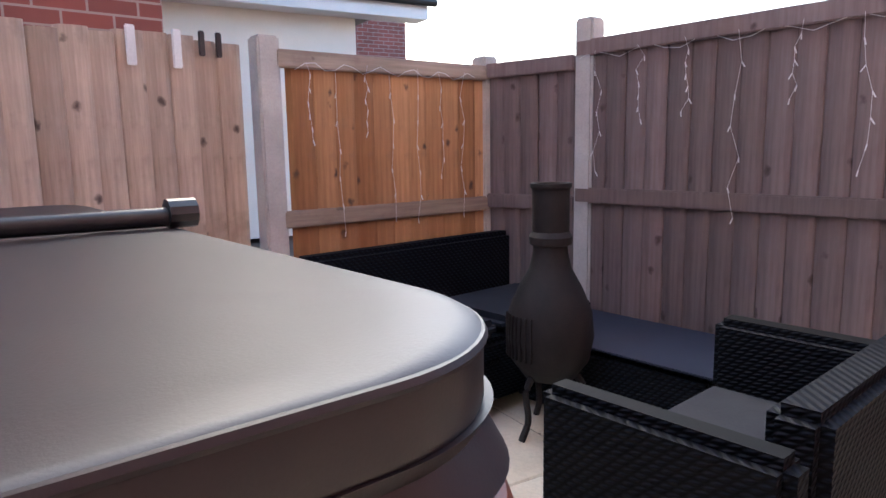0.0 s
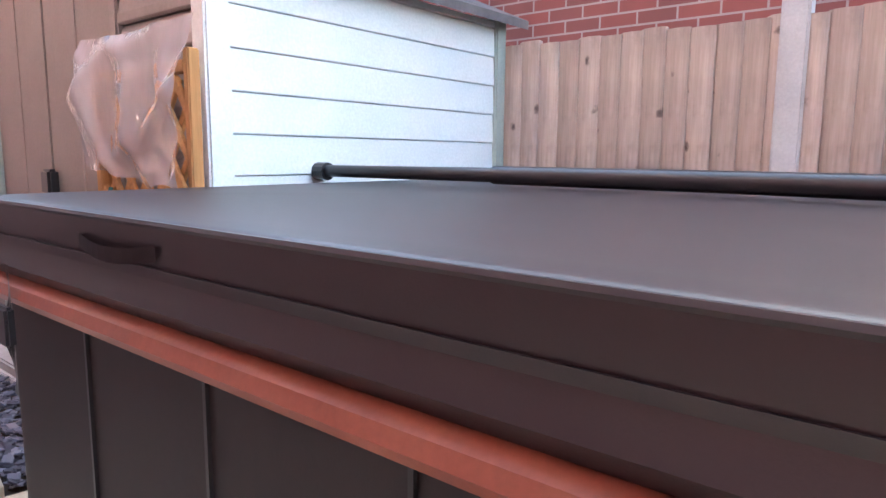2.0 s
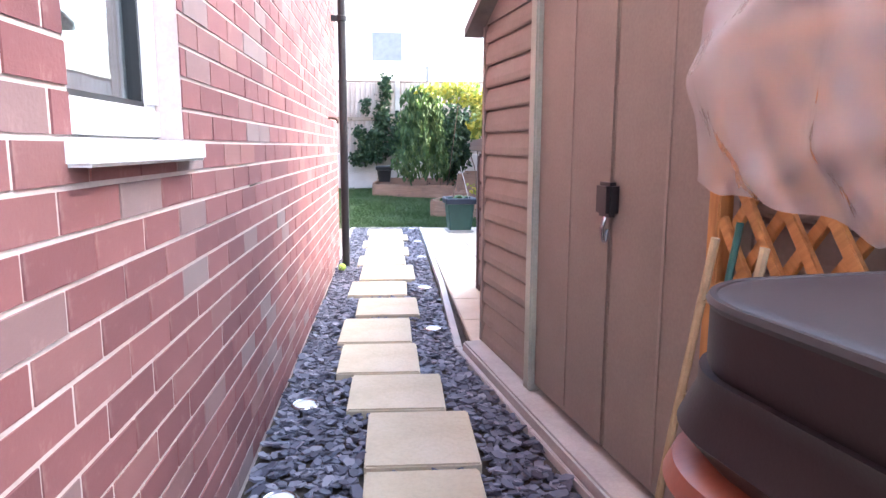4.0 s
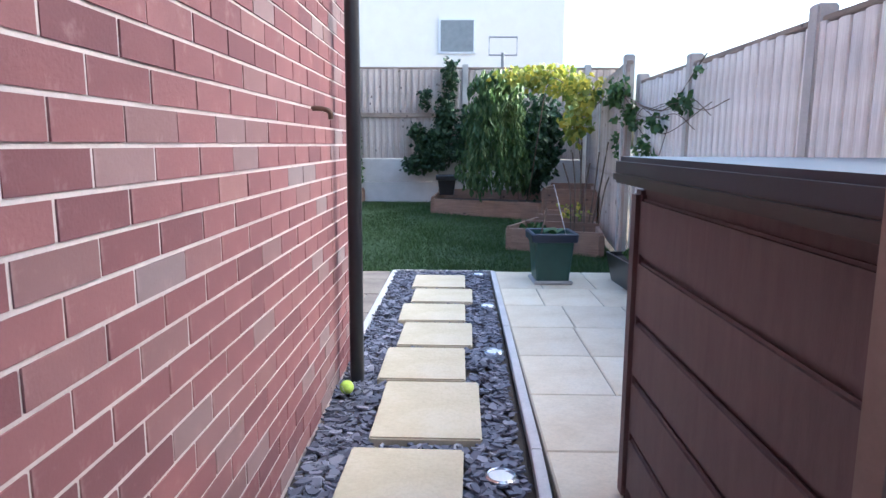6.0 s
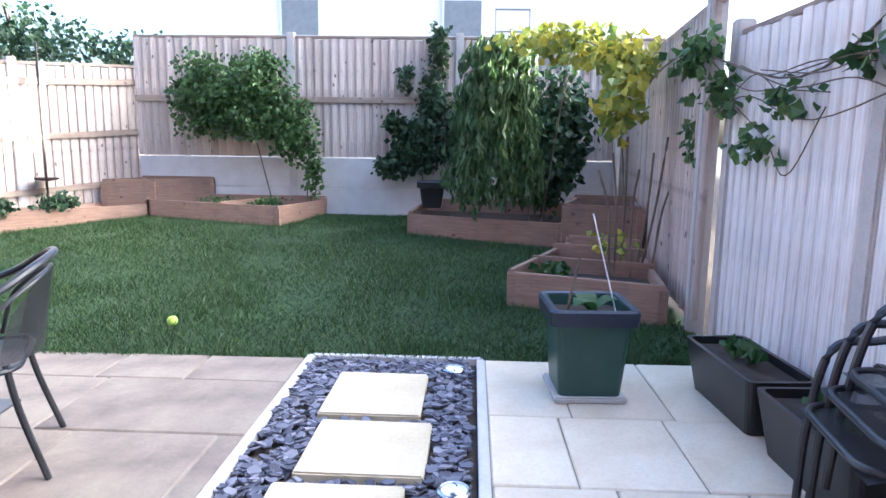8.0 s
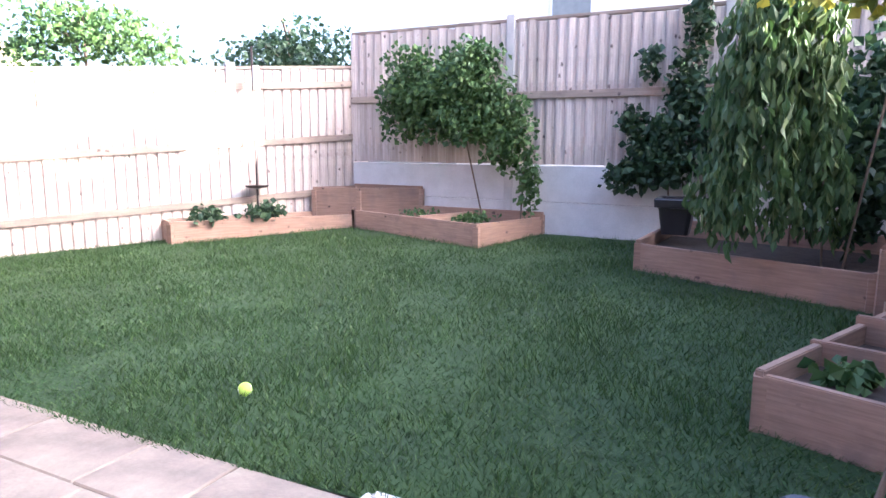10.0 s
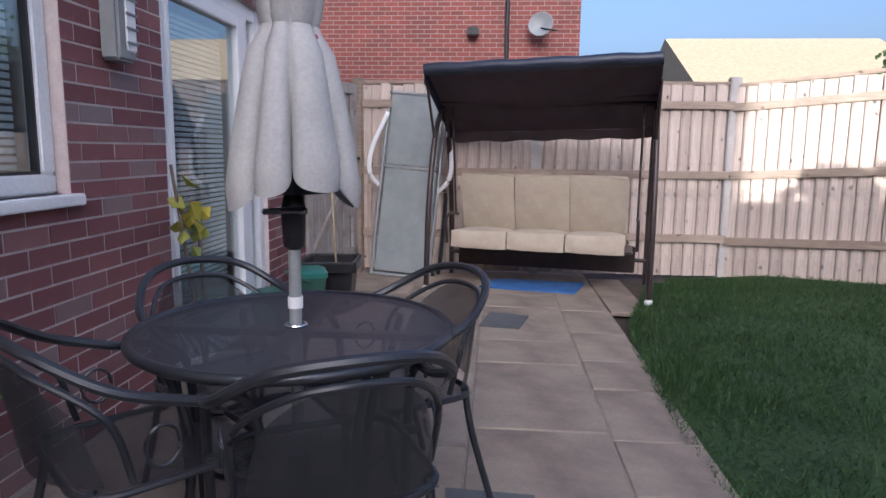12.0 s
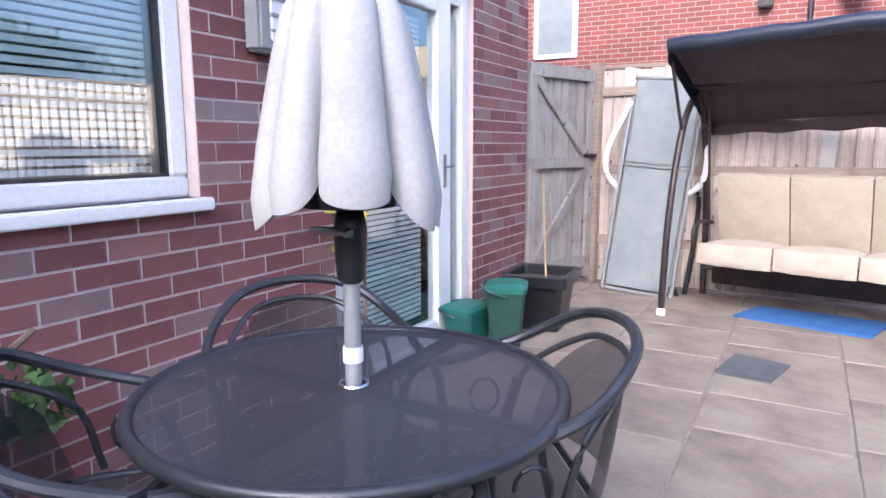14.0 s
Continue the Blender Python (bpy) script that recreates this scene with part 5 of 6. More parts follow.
part("valance", sheet(lambda u, v: (-0.90 + 0.012 * math.sin(14 * u), Y0 + 1.81 * u, 1.37 + 0.05 * u - (0.11 + 0.008 * math.sin(30 * u)) * v), 60, 2, 0.006), AWNING, sw, "dark edging valance", True)
for y, lift in ((Y0, 0.0), (Y1, 0.05)):
    part("side_valance", sheet(lambda u, v: (0.10 - 1.0 * u, y, 1.82 + lift - 0.46 * u ** 1.15 - (0.11 + 0.02 * math.sin(math.pi * u)) * v), 20, 2, 0.006), POT_BLUE, sw, "dark side flap", True)


def cushion(w, d, t):
    bm = box((0, 0, 0), (w, d, t), 0.0)
    bmesh.ops.subdivide_edges(bm, edges=bm.edges[:], cuts=6, use_grid_fill=True)
    for v in bm.verts:
        u, q, s = v.co.x / w - 0.5, v.co.y / d - 0.5, v.co.z / t - 0.5
        pill = (1 - (2 * u) ** 4) * (1 - (2 * q) ** 4)
        v.co.z = t * 0.5 + s * t * (0.55 + 0.5 * pill)
        v.co.x += 0.012 * noise.noise(v.co * 9)
    return bm


for k in range(3):
    y = Y0 + 0.165 + 0.485 * k
    part("seat_cushion", cushion(0.46, 0.478, 0.12), CREAM, sw, "cream padded seat cushion", True, pose(-0.70, y, 0.375, 0, -3, 0))
    part("seat_flap", cushion(0.15, 0.474, 0.06), CREAM, sw, "cream rounded front flap", True, pose(-0.255, y, 0.50, 0, 84, 0))
    part("back_cushion", cushion(0.52, 0.478, 0.11), CREAM, sw, "cream padded back cushion", True, pose(-0.66, y, 0.46, 0, -72, 0))

# ---------- lounger, mats ----------
lg = thing("sun_lounger", "grey sling sun lounger stood on end against the fence", "sun lounger", pose(-5.47, 0.46, 0.0, -4.5, -10.0, 0))
part("lower_sling", box((-0.01, 0.03, 0.06), (0.01, 0.52, 1.03), 0.005), SLING, lg, "grey woven sling")
part("upper_sling", box((-0.01, 0.03, 1.07), (0.01, 0.52, 1.74), 0.005), SLING, lg, "grey woven sling")
for y in (0.0, 0.55):
    part("side_rail", tube(bend([(0, y, 0.02), (0.01, y, 0.6), (0.0, y, 1.2), (-0.06, y, 1.74)]), 0.018, 10), GREY_PLASTIC, lg, "", True)
    part("arm", tube(bend([(0.0, y, 0.85), (0.06, y + (-0.10 if y < 0.1 else 0.10), 0.97), (0.08, y + (-0.10 if y < 0.1 else 0.10), 1.2), (0.0, y, 1.56)]), 0.022, 8), WHITE, lg, "pale curved arm", True)
for z in (0.03, 1.05, 1.76):
    part("cross_bar", tube([(-0.01, 0, z), (-0.01, 0.55, z)], 0.016, 8), GREY_PLASTIC, lg)
part("leg_frame", tube(bend([(-0.03, 0.56, 0.1), (-0.16, 0.62, 0.05), (-0.16, 0.62, 0.8), (-0.03, 0.56, 0.9)]), 0.02, 8), BLACK, lg)
solid("door_mat", prism([(-5.44, 1.65), (-5.06, 1.50), (-4.88, 2.30), (-5.34, 2.45)], 0.001, 0.014), BLUE_MAT, "blue ribbed mat on the paving under the swing", "mat")
solid("door_mat", prism([(-1.58, 1.47), (-1.13, 1.50), (-1.15, 1.80), (-1.56, 1.78)], 0.001, 0.011), GREY_MAT, "flat blue-grey mat on the paving by the table", "mat")
solid("drain_cover", prism([(-4.15, 1.60), (-3.77, 1.53), (-3.73, 1.80), (-4.07, 1.88)], 0.001, 0.012), GREY_MAT, "dark grey drain cover set in the patio", "drain cover")

# ---------- pots and bins ----------
def square_pot(name, label, m, w0, w1, h, mat, rim_mat, fill=SOIL):
    ob = thing(name, label, "plant pot", m)
    def sq(w, z):
        return [(x, y, z) for x, y in rounded(-w / 2, w / 2, -w / 2, w / 2, 0.03, 3)]
    part("body", loft([sq(w0, 0), sq(w1, h), sq(w1 - 0.03, h), sq(w1 - 0.04, h - 0.08)]), mat, ob)
    part("rim", loft([sq(w1, h - 0.07), sq(w1 + 0.04, h - 0.065), sq(w1 + 0.05, h), sq(w1 + 0.03, h + 0.012), sq(w1 - 0.02, h + 0.006), sq(w1 - 0.03, h - 0.05)], cap=False), rim_mat, ob, "raised rim")
    part("soil", prism([(x, y) for x, y, z in sq(w1 - 0.03, 0)], h - 0.09, h - 0.05), fill, ob, "dark potting soil")
    return ob


pot = square_pot("plant_pot", "square dark green planter with blue rim on the patio corner", pose(1.43, 2.12, 0.03, 0, 0, 3), 0.29, 0.36, 0.41, POT_GREEN, POT_BLUE)
part("saucer", box((-0.17, -0.17, -0.03), (0.17, 0.17, 0.0), 0.008), CONCRETE, pot, "pale stone slab")
part("stem", tube(bend([(-0.1, -0.02, 0.36), (-0.07, 0, 0.5), (-0.04, 0.02, 0.62)]), 0.007), BARK, pot)
part("tie_cane", tube([(0.13, -0.05, 0.36), (0.02, 0.05, 0.83)], 0.0035), WHITE, pot, "white tied cane")
for k in range(3):
    a = k * 1.9
    part("leaf", sheet(lambda u, v: (0.02 + math.cos(a) * 0.13 * u - math.sin(a) * 0.11 * (v - 0.5) * math.sin(math.pi * (0.15 + 0.8 * u)), -0.03 + math.sin(a) * 0.13 * u + math.cos(a) * 0.11 * (v - 0.5) * math.sin(math.pi * (0.15 + 0.8 * u)), 0.385 + 0.06 * math.sin(2.5 * u)), 8, 4), LEAF_MID, pot, "large pale green leaf")


def trough(m, label):
    ob = thing("planter", label, "planter", m)
    part("body", loft([[(x, y, 0) for x, y in rounded(-0.11, 0.11, -0.28, 0.28, 0.03, 3)], [(x, y, 0.25) for x, y in rounded(-0.15, 0.15, -0.33, 0.33, 0.03, 3)], [(x, y, 0.25) for x, y in rounded(-0.13, 0.13, -0.31, 0.31, 0.03, 3)], [(x, y, 0.2) for x, y in rounded(-0.13, 0.13, -0.31, 0.31, 0.03, 3)]]), BLACK, ob)
    part("soil", box((-0.12, -0.3, 0.19), (0.12, 0.3, 0.215)), SOIL, ob)
    me = raw("seedlings", *leaf_cloud([((0, 0.05, 0.25), (0.08, 0.2, 0.05))], 26, 0.07, -0.5, 3), LEAF_MID)
    o = new("seedlings", me)
    o.parent = ob
    return ob


trough(pose(2.12, 1.95, 0, 0, 0, 4), "black plastic trough planter with seedlings by the fence")
trough(pose(2.16, 1.25, 0, 0, 0, 2), "black plastic trough planter under the stacked chairs")
bp = square_pot("plant_pot", "black plastic planter by the gate with thin canes", pose(-4.22, 0.40, 0, 0, 0, 5), 0.30, 0.38, 0.36, BLACK, BLACK)
part("cane", tube([(0.05, 0.05, 0.2), (0.08, 0.02, 1.0)], 0.007), CANE, bp)


def caddy(m, h, lid_mat, label):
    ob = thing("food_caddy", label, "caddy", m, "caddies by the door")
    part("bin", loft([[(x, y, 0) for x, y in rounded(-0.10, 0.10, -0.09, 0.09, 0.03, 4)], [(x, y, h) for x, y in rounded(-0.13, 0.13, -0.115, 0.115, 0.03, 4)]]), POT_GREEN if h > 0.25 else CADDY, ob)
    part("lid", loft([[(x, y, h) for x, y in rounded(-0.14, 0.14, -0.125, 0.125, 0.03, 4)], [(x, y, h + 0.03) for x, y in rounded(-0.14, 0.14, -0.125, 0.125, 0.03, 4)], [(x, y, h + 0.05) for x, y in rounded(-0.10, 0.10, -0.09, 0.09, 0.03, 4)]]), lid_mat, ob, "green hinged lid")
    part("carry_handle", tube(bend([(-0.135, 0, h - 0.02), (-0.15, 0.10, h + 0.02), (0, 0.15, h + 0.03), (0.15, 0.10, h + 0.02), (0.135, 0, h - 0.02)]), 0.008), POT_GREEN, ob, "", True)


caddy(pose(-3.74, 0.36, 0, 0, 0, 200), 0.33, CADDY, "dark green food waste caddy with teal lid")
caddy(pose(-3.70, 0.12, 0, 0, 0, 170), 0.18, CADDY, "small teal kitchen caddy on the paving")
for x, y, z in ((-1.0, 3.0, 0.045), (0.07, -0.62, 0.03)):
    bm = bmesh.new()
    bmesh.ops.create_icosphere(bm, subdivisions=3, radius=0.034)
    b = thing("tennis_ball", "yellow-green felt tennis ball lying outdoors", "ball", pose(x, y, z, 30, 20, 0))
    part("felt", bm, BALL, b, "", True)
    part("seam", tube([(0.0335 * math.cos(t) * math.cos(0.5 * math.sin(2 * t)), 0.0335 * math.sin(t) * math.cos(0.5 * math.sin(2 * t)), 0.0335 * math.sin(0.5 * math.sin(2 * t))) for t in np.linspace(0, 6.283, 40)[:-1]], 0.0012, 5, closed=True), WHITE, b)


def foliage(name, label, category, blobs, count, size, mat, seed, stems=(), droop=0.3, broad=0.42, stem_mat=None, stem_r=0.009):
    ob = thing(name, label, category)
    me = raw("leaves", *leaf_cloud(blobs, count, size, droop, seed, broad), mat)
    o = new("leaves", me)
    o.parent = ob
    for s in stems:
        part("stem", tube(bend(s), stem_r, 6), stem_mat or BARK, ob, "", True)
    return ob


# ---------- raised beds ----------
def raised_bed(label, pts, z, h, closed=True, divide=()):
    ob = thing("raised_bed", label, "raised bed", None, "raised beds of the garden")
    segs = list(zip(pts, pts[1:] + ([pts[0]] if closed else [])))[: len(pts) if closed else len(pts) - 1]
    for (ax_, ay), (bx, by) in segs + list(divide):
        ln = math.hypot(bx - ax_, by - ay)
        zb = min(lawn_z(ay), lawn_z(by))
        part("plank", box((-0.02, -0.02, zb - 0.08), (ln + 0.02, 0.02, zb + h), 0.005), BED_WOOD, ob, m=pose(ax_, ay, 0, 0, 0, math.degrees(math.atan2(by - ay, bx - ax_))))
    for x, y in pts:
        part("corner_post", box((x - 0.03, y - 0.03, lawn_z(y) - 0.08), (x + 0.03, y + 0.03, lawn_z(y) + h - 0.03)), BED_WOOD, ob)
    zs = min(lawn_z(p[1]) for p in pts) + h - 0.08
    part("soil", prism(pts, zs - 0.05, zs), SOIL, ob, "dark bed soil")
    return ob


raised_bed("low timber raised bed with sparse plants by the fence", [(1.17, 3.62), (2.12, 3.25), (2.32, 4.75), (1.77, 4.95)], 0, 0.25, divide=[((1.38, 4.12), (2.2, 3.85)), ((1.6, 4.6), (2.28, 4.35))])
raised_bed("timber raised bed under the weeping shrub", [(0.22, 6.14), (1.75, 5.55), (2.35, 6.9), (0.3, 7.35)], 0, 0.24)
raised_bed("tall timber raised bed in the far corner", [(1.75, 5.15), (2.38, 4.95), (2.5, 5.7), (1.95, 5.8)], 0, 0.5)
raised_bed("low timber raised bed with seedlings under the shrub", [(-1.34, 6.45), (-1.0, 7.36), (-2.6, 7.38), (-3.1, 7.0)], 0, 0.22, divide=[((-2.1, 6.72), (-1.8, 7.36))])
raised_bed("narrow timber raised bed along the oblique fence", [(-4.35, 5.5), (-3.12, 7.0), (-3.45, 7.3), (-4.62, 5.65)], 0, 0.22)
raised_bed("taller corner timber raised bed with dry soil", [(-3.62, 6.95), (-3.05, 7.02), (-2.45, 7.38), (-3.35, 7.40)], 0, 0.44)

foliage("ivy", "dark green ivy climbing the tall rear fence", "climber", [((0.22, 7.2, 1.15), (0.45, 0.22, 0.45)), ((0.38, 7.25, 1.7), (0.24, 0.16, 0.5)), ((0.45, 7.28, 2.3), (0.17, 0.12, 0.42)), ((-0.12, 7.2, 0.9), (0.3, 0.15, 0.22)), ((-0.1, 7.25, 1.45), (0.2, 0.12, 0.16)), ((0.05, 7.28, 1.95), (0.13, 0.1, 0.25)), ((0.7, 7.2, 1.3), (0.25, 0.15, 0.6))], 3600, 0.075, LEAF_DARK, 41, [[(0.3, 7.3, 0.3), (0.25, 7.3, 1.2), (0.4, 7.33, 2.3)]])
foliage("shrub", "bright green leafy shrub spilling over the rear fence", "shrub", [((-1.9, 7.1, 1.65), (0.75, 0.35, 0.6)), ((-2.45, 7.15, 1.7), (0.5, 0.28, 0.6)), ((-1.35, 7.15, 1.35), (0.38, 0.25, 0.55)), ((-1.75, 7.2, 2.05), (0.5, 0.2, 0.25)), ((-1.1, 7.2, 0.85), (0.16, 0.15, 0.5))], 9500, 0.062, LEAF_MID, 42, [[(-1.6, 7.3, 0.2), (-1.75, 7.25, 0.9), (-1.9, 7.2, 1.6)], [(-1.2, 7.25, 0.2), (-1.15, 7.2, 0.9)]])
strands = []
rw = random.Random(5)
for k in range(70):
    a = rw.uniform(0, math.tau)
    r = 0.08 + 0.30 * rw.random()
    x, y = 1.12 + r * math.cos(a), 5.95 + 0.75 * r * math.sin(a)
    top = 2.15 - 1.1 * r * r
    for j in range(5):
        strands.append(((x + 0.04 * j * math.cos(a), y + 0.04 * j * math.sin(a), top - 0.33 * j * rw.uniform(0.8, 1.1)), (0.075, 0.075, 0.19)))
foliage("weeping_shrub", "weeping shrub with long drooping green leaves", "shrub", [s for s in strands if s[0][2] > 0.4], 5200, 0.10, LEAF_DROOP, 43, [[(1.5, 6.0, 0.2), (1.42, 5.95, 1.2), (1.2, 5.95, 2.1)], [(1.6, 6.0, 0.2), (1.8, 5.8, 1.9)]], 1.3, 0.24)
foliage("dark_climber", "dark leafy climber behind the weeping shrub", "climber", [((1.3, 7.0, 1.6), (0.5, 0.25, 0.8)), ((1.85, 6.6, 1.3), (0.5, 0.4, 0.9)), ((1.75, 6.3, 0.9), (0.3, 0.3, 0.6))], 3200, 0.09, LEAF_DARK, 44, [[(1.3, 7.1, 0.2), (1.3, 7.1, 1.8)]])
foliage("grape_vine", "yellowing vine leaves lit by low sun on the fence", "climber", [((1.75, 5.0, 2.05), (0.65, 0.4, 0.25)), ((2.05, 4.3, 1.85), (0.35, 0.5, 0.25)), ((1.95, 4.0, 1.5), (0.25, 0.35, 0.35)), ((1.4, 5.5, 2.15), (0.5, 0.3, 0.15))], 900, 0.085, LEAF_YELLOW, 45, [[(2.1, 4.3, 0.3), (2.05, 4.35, 1.2), (1.9, 4.5, 1.9), (1.6, 5.1, 2.1)], [(2.1, 4.3, 1.5), (2.2, 3.4, 1.75), (2.36, 2.2, 1.5), (2.36, 1.2, 1.85)]], 0.4, 0.48, stem_r=0.006)
foliage("grape_vine", "green trailing vine on wires along the pale fence", "climber", [((2.28, 3.0, 1.5), (0.10, 0.45, 0.16)), ((2.32, 2.2, 1.4), (0.07, 0.4, 0.14)), ((2.30, 3.4, 1.2), (0.1, 0.3, 0.2)), ((2.34, 1.3, 1.75), (0.05, 0.25, 0.06)), ((2.2, 3.2, 1.75), (0.16, 0.4, 0.2)), ((2.32, 2.6, 1.2), (0.06, 0.5, 0.12)), ((2.33, 1.6, 1.55), (0.05, 0.5, 0.12))], 420, 0.068, LEAF_MID, 46, [*[[(2.26, 3.4 - 0.25 * k, 1.75 - 0.05 * k), (2.3, 3.0 - 0.28 * k, 1.45 + 0.04 * (k % 3)), (2.33, 2.6 - 0.3 * k, 1.55 - 0.1 * (k % 2)), (2.34, 2.2 - 0.3 * k, 1.32 + 0.09 * (k % 3))] for k in range(6)], [(2.28, 3.6, 1.2), (2.33, 2.8, 1.45), (2.33, 2.0, 1.3), (2.34, 1.0, 1.5)], [(2.3, 3.3, 1.6), (2.33, 2.5, 1.25), (2.33, 2.2, 1.05), (2.33, 1.9, 1.35)]], 0.3, 0.48, stem_r=0.0035)
foliage("stem_plant", "bare brown stems and canes tied in the raised bed", "plant", [((1.95, 4.0, 0.45), (0.25, 0.3, 0.12))], 40, 0.06, LEAF_YELLOW, 47, [[(1.9 + 0.05 * k, 3.85 + 0.06 * (k % 3), 0.2), (1.88 + 0.07 * k, 3.9 + 0.05 * (k % 4), 0.7), (1.8 + 0.11 * k, 3.95 + 0.04 * k, 1.0 + 0.12 * (k % 3))] for k in range(7)])
foliage("strawberry_plant", "low green leaves in the near raised bed", "plant", [((1.5, 3.85, 0.27), (0.16, 0.13, 0.07))], 90, 0.07, LEAF_MID, 48)
foliage("bed_plants", "low mixed green plants in the fence bed", "plant", [((-4.2, 5.85, 0.42), (0.28, 0.25, 0.12)), ((-3.8, 6.3, 0.45), (0.25, 0.3, 0.14))], 420, 0.07, LEAF_DARK, 49)
foliage("bed_plants", "sparse seedlings in the low raised bed", "plant", [((-1.6, 6.95, 0.44), (0.3, 0.3, 0.07)), ((-2.3, 7.05, 0.44), (0.3, 0.2, 0.07))], 220, 0.05, LEAF_MID, 50)
wp = square_pot("plant_pot", "black pot on the raised bed below the ivy", pose(0.42, 6.75, 0.42), 0.22, 0.30, 0.30, BLACK, BLACK)
kp = square_pot("plant_pot", "dark pot of leafy climber against the house wall", pose(-0.62, 0.24, 0, 0, 0, 0), 0.26, 0.32, 0.28, BLACK, BLACK)
foliage("wall_climber", "green and yellow climber beside the brick wall", "climber", [((-0.66, 0.20, 0.40), (0.18, 0.12, 0.16)), ((-1.05, 0.14, 0.52), (0.24, 0.07, 0.14)), ((-0.5, 0.2, 0.24), (0.16, 0.12, 0.14))], 320, 0.062, LEAF_MID, 51, [[(-0.62, 0.24, 0.2), (-0.8, 0.18, 0.5), (-1.15, 0.12, 0.7)]])
foliage("wall_climber", "thin stems of a climber by the glazed door", "climber", [((-2.45, 0.18, 0.85), (0.12, 0.08, 0.2))], 22, 0.09, LEAF_YELLOW, 52, [[(-2.5, 0.2, 0.0), (-2.45, 0.15, 0.6), (-2.38, 0.12, 1.1)], [(-2.5, 0.2, 0.0), (-2.6, 0.15, 0.5), (-2.65, 0.1, 0.9)]])
fd = thing("bird_feeder", "slim garden pole with a hanging bird feeder", "bird feeder", pose(-3.95, 6.35, 0.2))
part("pole", tube([(0, 0, 0), (0, 0, 2.0)], 0.012), BROWN_STEEL, fd)
part("feeder", tube([(0.05, 0, 1.55), (0.05, 0, 1.8)], 0.035, 12), WHITE, fd)
part("tray", lathe([(0.02, 0.48), (0.12, 0.5), (0.13, 0.52), (0.02, 0.5)], 16), BROWN_STEEL, fd)

# ---------- seating corner ----------
def rattan_block(ob, nm, lo, hi):
    part(nm, box(lo, hi, 0.025), RATTAN, ob)


sofa = thing("rattan_sofa", "dark woven rattan sofa with navy seat pads", "sofa", pose(3.36, -8.42, 0, 0, 0, 190.5 + 90))
for nm, lo, hi in (("base", (0.0, -0.62, 0.06), (1.32, 0.0, 0.34)), ("backrest", (0.0, -0.10, 0.34), (1.32, 0.0, 0.70)), ("arm", (-0.10, -0.66, 0.04), (0.0, 0.0, 0.60)), ("arm", (1.32, -0.66, 0.04), (1.42, 0.0, 0.60))):
    rattan_block(sofa, nm, lo, hi)
for k in range(2):
    part("seat_pad", box((0.02 + 0.65 * k, -0.62, 0.345), (0.64 + 0.65 * k, -0.11, 0.42), 0.03), CUSHION_DARK, sofa, "navy seat pad")
part("maker_plate", box((0.55, -0.635, 0.24), (0.62, -0.622, 0.255)), CHROME, sofa)
ac = thing("rattan_armchair", "dark woven rattan armchair facing the patio corner", "armchair", None)
rattan_block(ac, "arm", (0, -0.05, 0.02), (0.56, 0.05, 0.60))
ac.matrix_basis = pose(1.26, -8.66, 0, 0, 0, 11)
for nm, lo, hi in (("backrest", (-0.02, -0.92, 0.02), (0.10, -0.055, 0.66)), ("base", (0.105, -0.78, 0.05), (0.56, -0.055, 0.32)), ("arm", (0.105, -0.90, 0.02), (0.56, -0.79, 0.60))):
    rattan_block(ac, nm, lo, hi)
part("seat_pad", box((0.11, -0.77, 0.325), (0.55, -0.06, 0.40), 0.03), CUSHION_DARK, ac, "navy seat pad")
ct = thing("coffee_table", "dark rattan coffee table with smoked glass top", "table", pose(2.55, -9.62, 0, 0, 0, 11))
rattan_block(ct, "base", (-0.46, -0.24, 0.02), (0.46, 0.24, 0.34))
part("glass_top", box((-0.48, -0.26, 0.342), (0.48, 0.26, 0.35), 0.002), POT_BLUE, ct, "smoked glass top")
ch = thing("chiminea", "dark cast iron chiminea on curved legs", "chiminea", pose(2.63, -9.23, 0))
ch.scale = (0.66, 0.66, 0.96)
part("bowl", lathe([(0.05, 0.22), (0.15, 0.24), (0.235, 0.32), (0.262, 0.42), (0.25, 0.52), (0.19, 0.62), (0.125, 0.70), (0.105, 0.76), (0.10, 0.80)], 32), IRON, ch, "round fire bowl", True)
part("collar", lathe([(0.10, 0.79), (0.125, 0.80), (0.128, 0.83), (0.11, 0.85)], 28), IRON, ch, "", True)
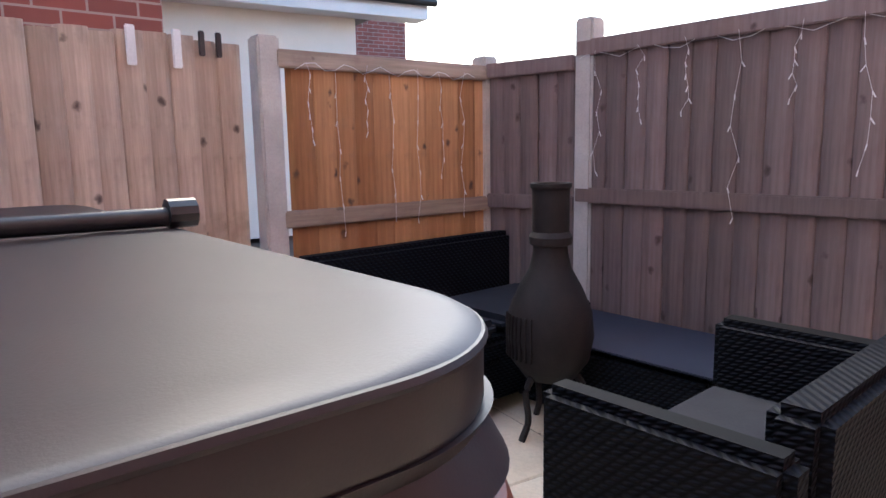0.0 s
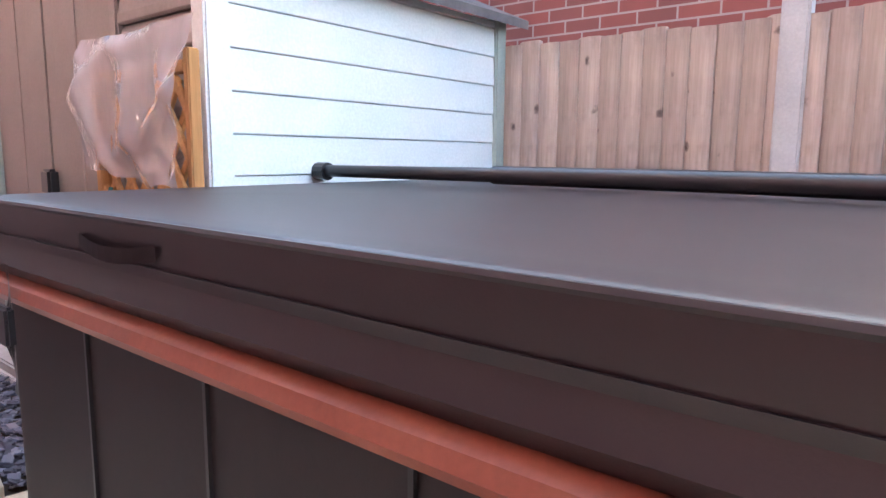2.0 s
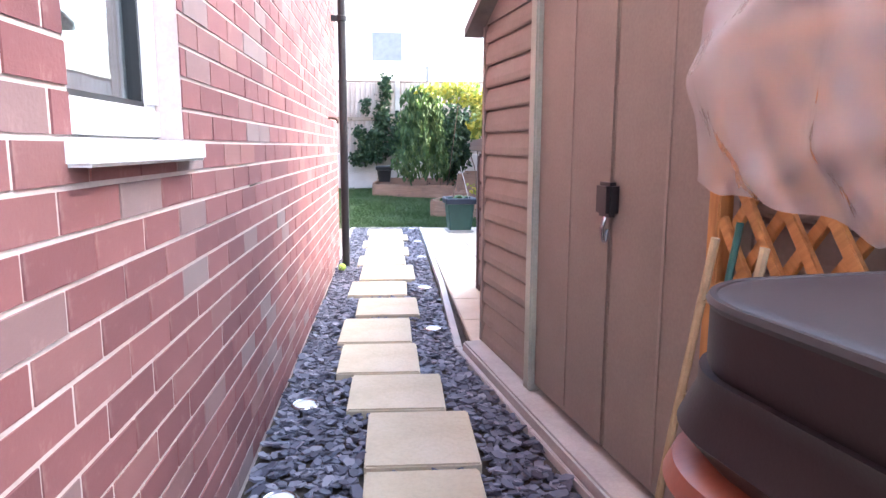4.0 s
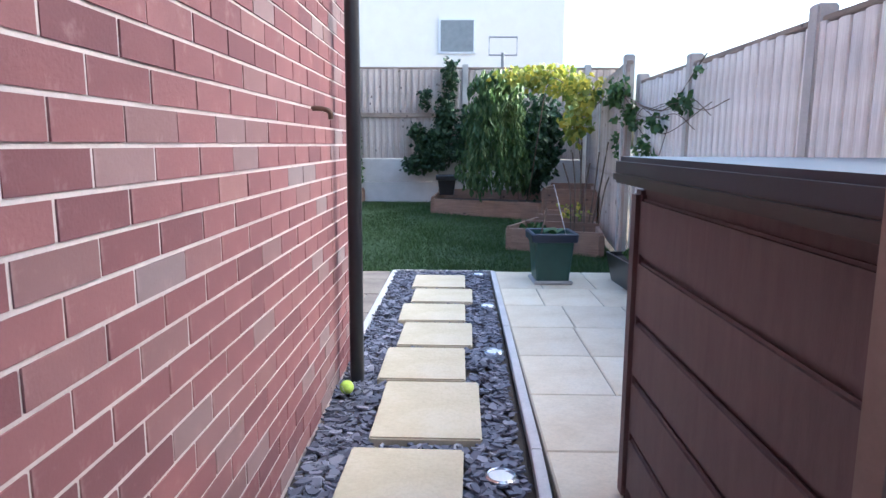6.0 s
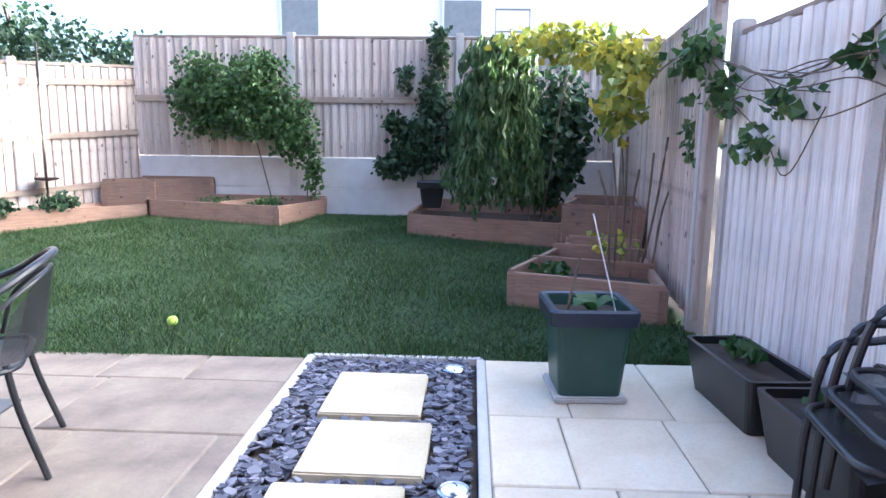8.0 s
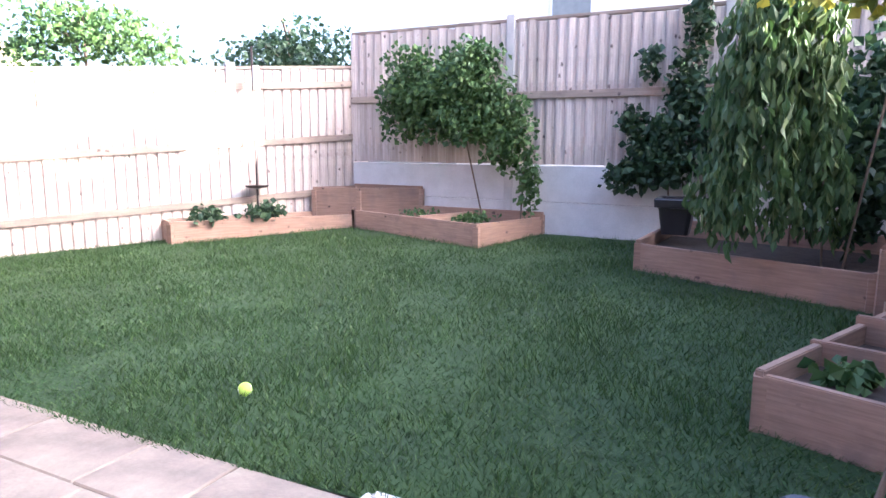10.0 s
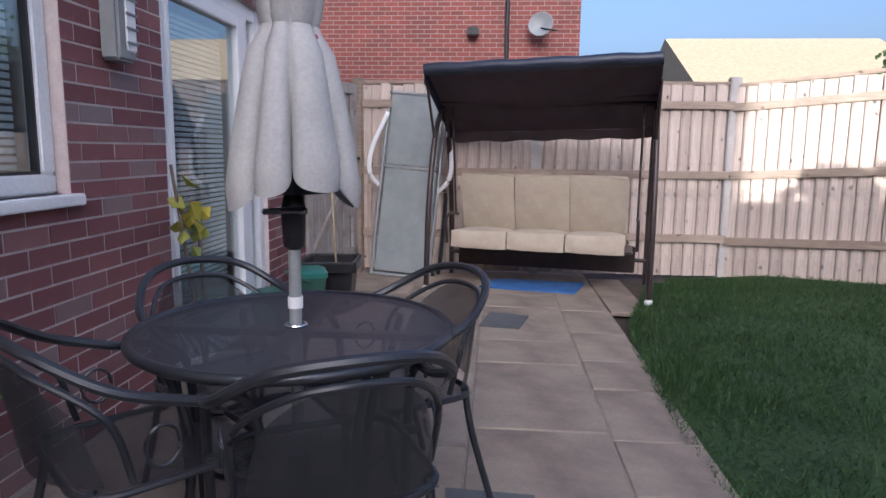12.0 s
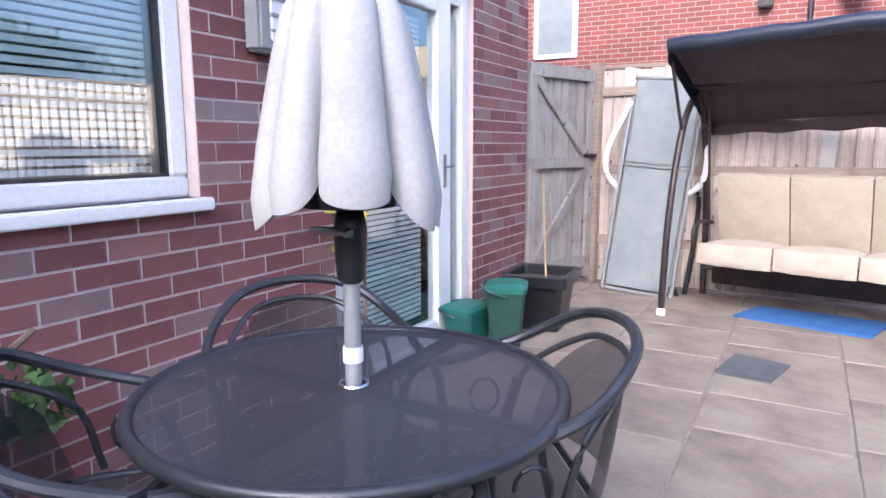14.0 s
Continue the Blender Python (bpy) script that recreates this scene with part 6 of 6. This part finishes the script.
part("flue", lathe([(0.105, 0.84), (0.11, 0.86), (0.11, 1.02), (0.122, 1.03), (0.122, 1.045), (0.10, 1.045), (0.10, 0.9)], 28), IRON, ch, "short chimney flue", True)
for k in range(3):
    a = radians(100 + 120 * k)
    part("leg", tube(bend([(0.13 * math.cos(a), 0.13 * math.sin(a), 0.28), (0.21 * math.cos(a), 0.21 * math.sin(a), 0.20), (0.19 * math.cos(a), 0.19 * math.sin(a), 0.08), (0.25 * math.cos(a), 0.25 * math.sin(a), 0.0)]), 0.02, 8), IRON, ch, "", True)
for k in range(8):
    part("vent_bar", box((-0.008, -0.004, 0.34), (0.008, 0.004, 0.52)), IRON, ch, m=pose(0.258 * math.cos(radians(60 + 8 * k)), 0.258 * math.sin(radians(60 + 8 * k)), 0, 0, 0, 60 + 8 * k))

# fairy lights along the south and corner fences
def fairy(label, a, b, z0, z1, n, seed):
    rng = random.Random(seed)
    ob = thing("fairy_lights", label, "fairy lights")
    A, B = Vector(a), Vector(b)
    line = [A.lerp(B, k / (3 * n)) + Vector((0, 0, 0.02 * math.sin(k * 1.7) - 0.02)) for k in range(3 * n + 1)]
    part("wire", tube(line, 0.0013, 5), WHITE, ob, "thin pale wire")
    vs, fs = [], []
    for k in range(n):
        p = A.lerp(B, (k + 0.5) / n)
        drop = rng.uniform(0.25, 0.75)
        q = [p + Vector((0.03 * rng.uniform(-1, 1), 0.01, -drop * j / 6)) for j in range(7)]
        part("drop_wire", tube(q, 0.0009, 4), WHITE, ob)
        for j in q[1:]:
            part("bulb", tube([j, j + Vector((rng.uniform(-0.02, 0.02), 0.0, -0.022))], 0.0026, 5), WHITE, ob)
    return ob


fairy("strings of unlit fairy lights hung on the dark fence", (0.3, -10.36, 1.58), (3.1, -9.79, 1.58), 0.5, 1.6, 13, 61)
fairy("unlit fairy lights draped on the orange fence panel", (3.57, -9.5, 1.52), (3.43, -8.5, 1.52), 0.8, 1.4, 7, 62)
solid("hose", tube(bend([(-0.35, 0.6, 0.008), (-0.55, 0.45, 0.008), (-0.6, 0.62, 0.008), (-0.45, 0.8, 0.008)]), 0.008, 8), CADDY, "green garden hose lying on the patio", "hose", smooth=True)
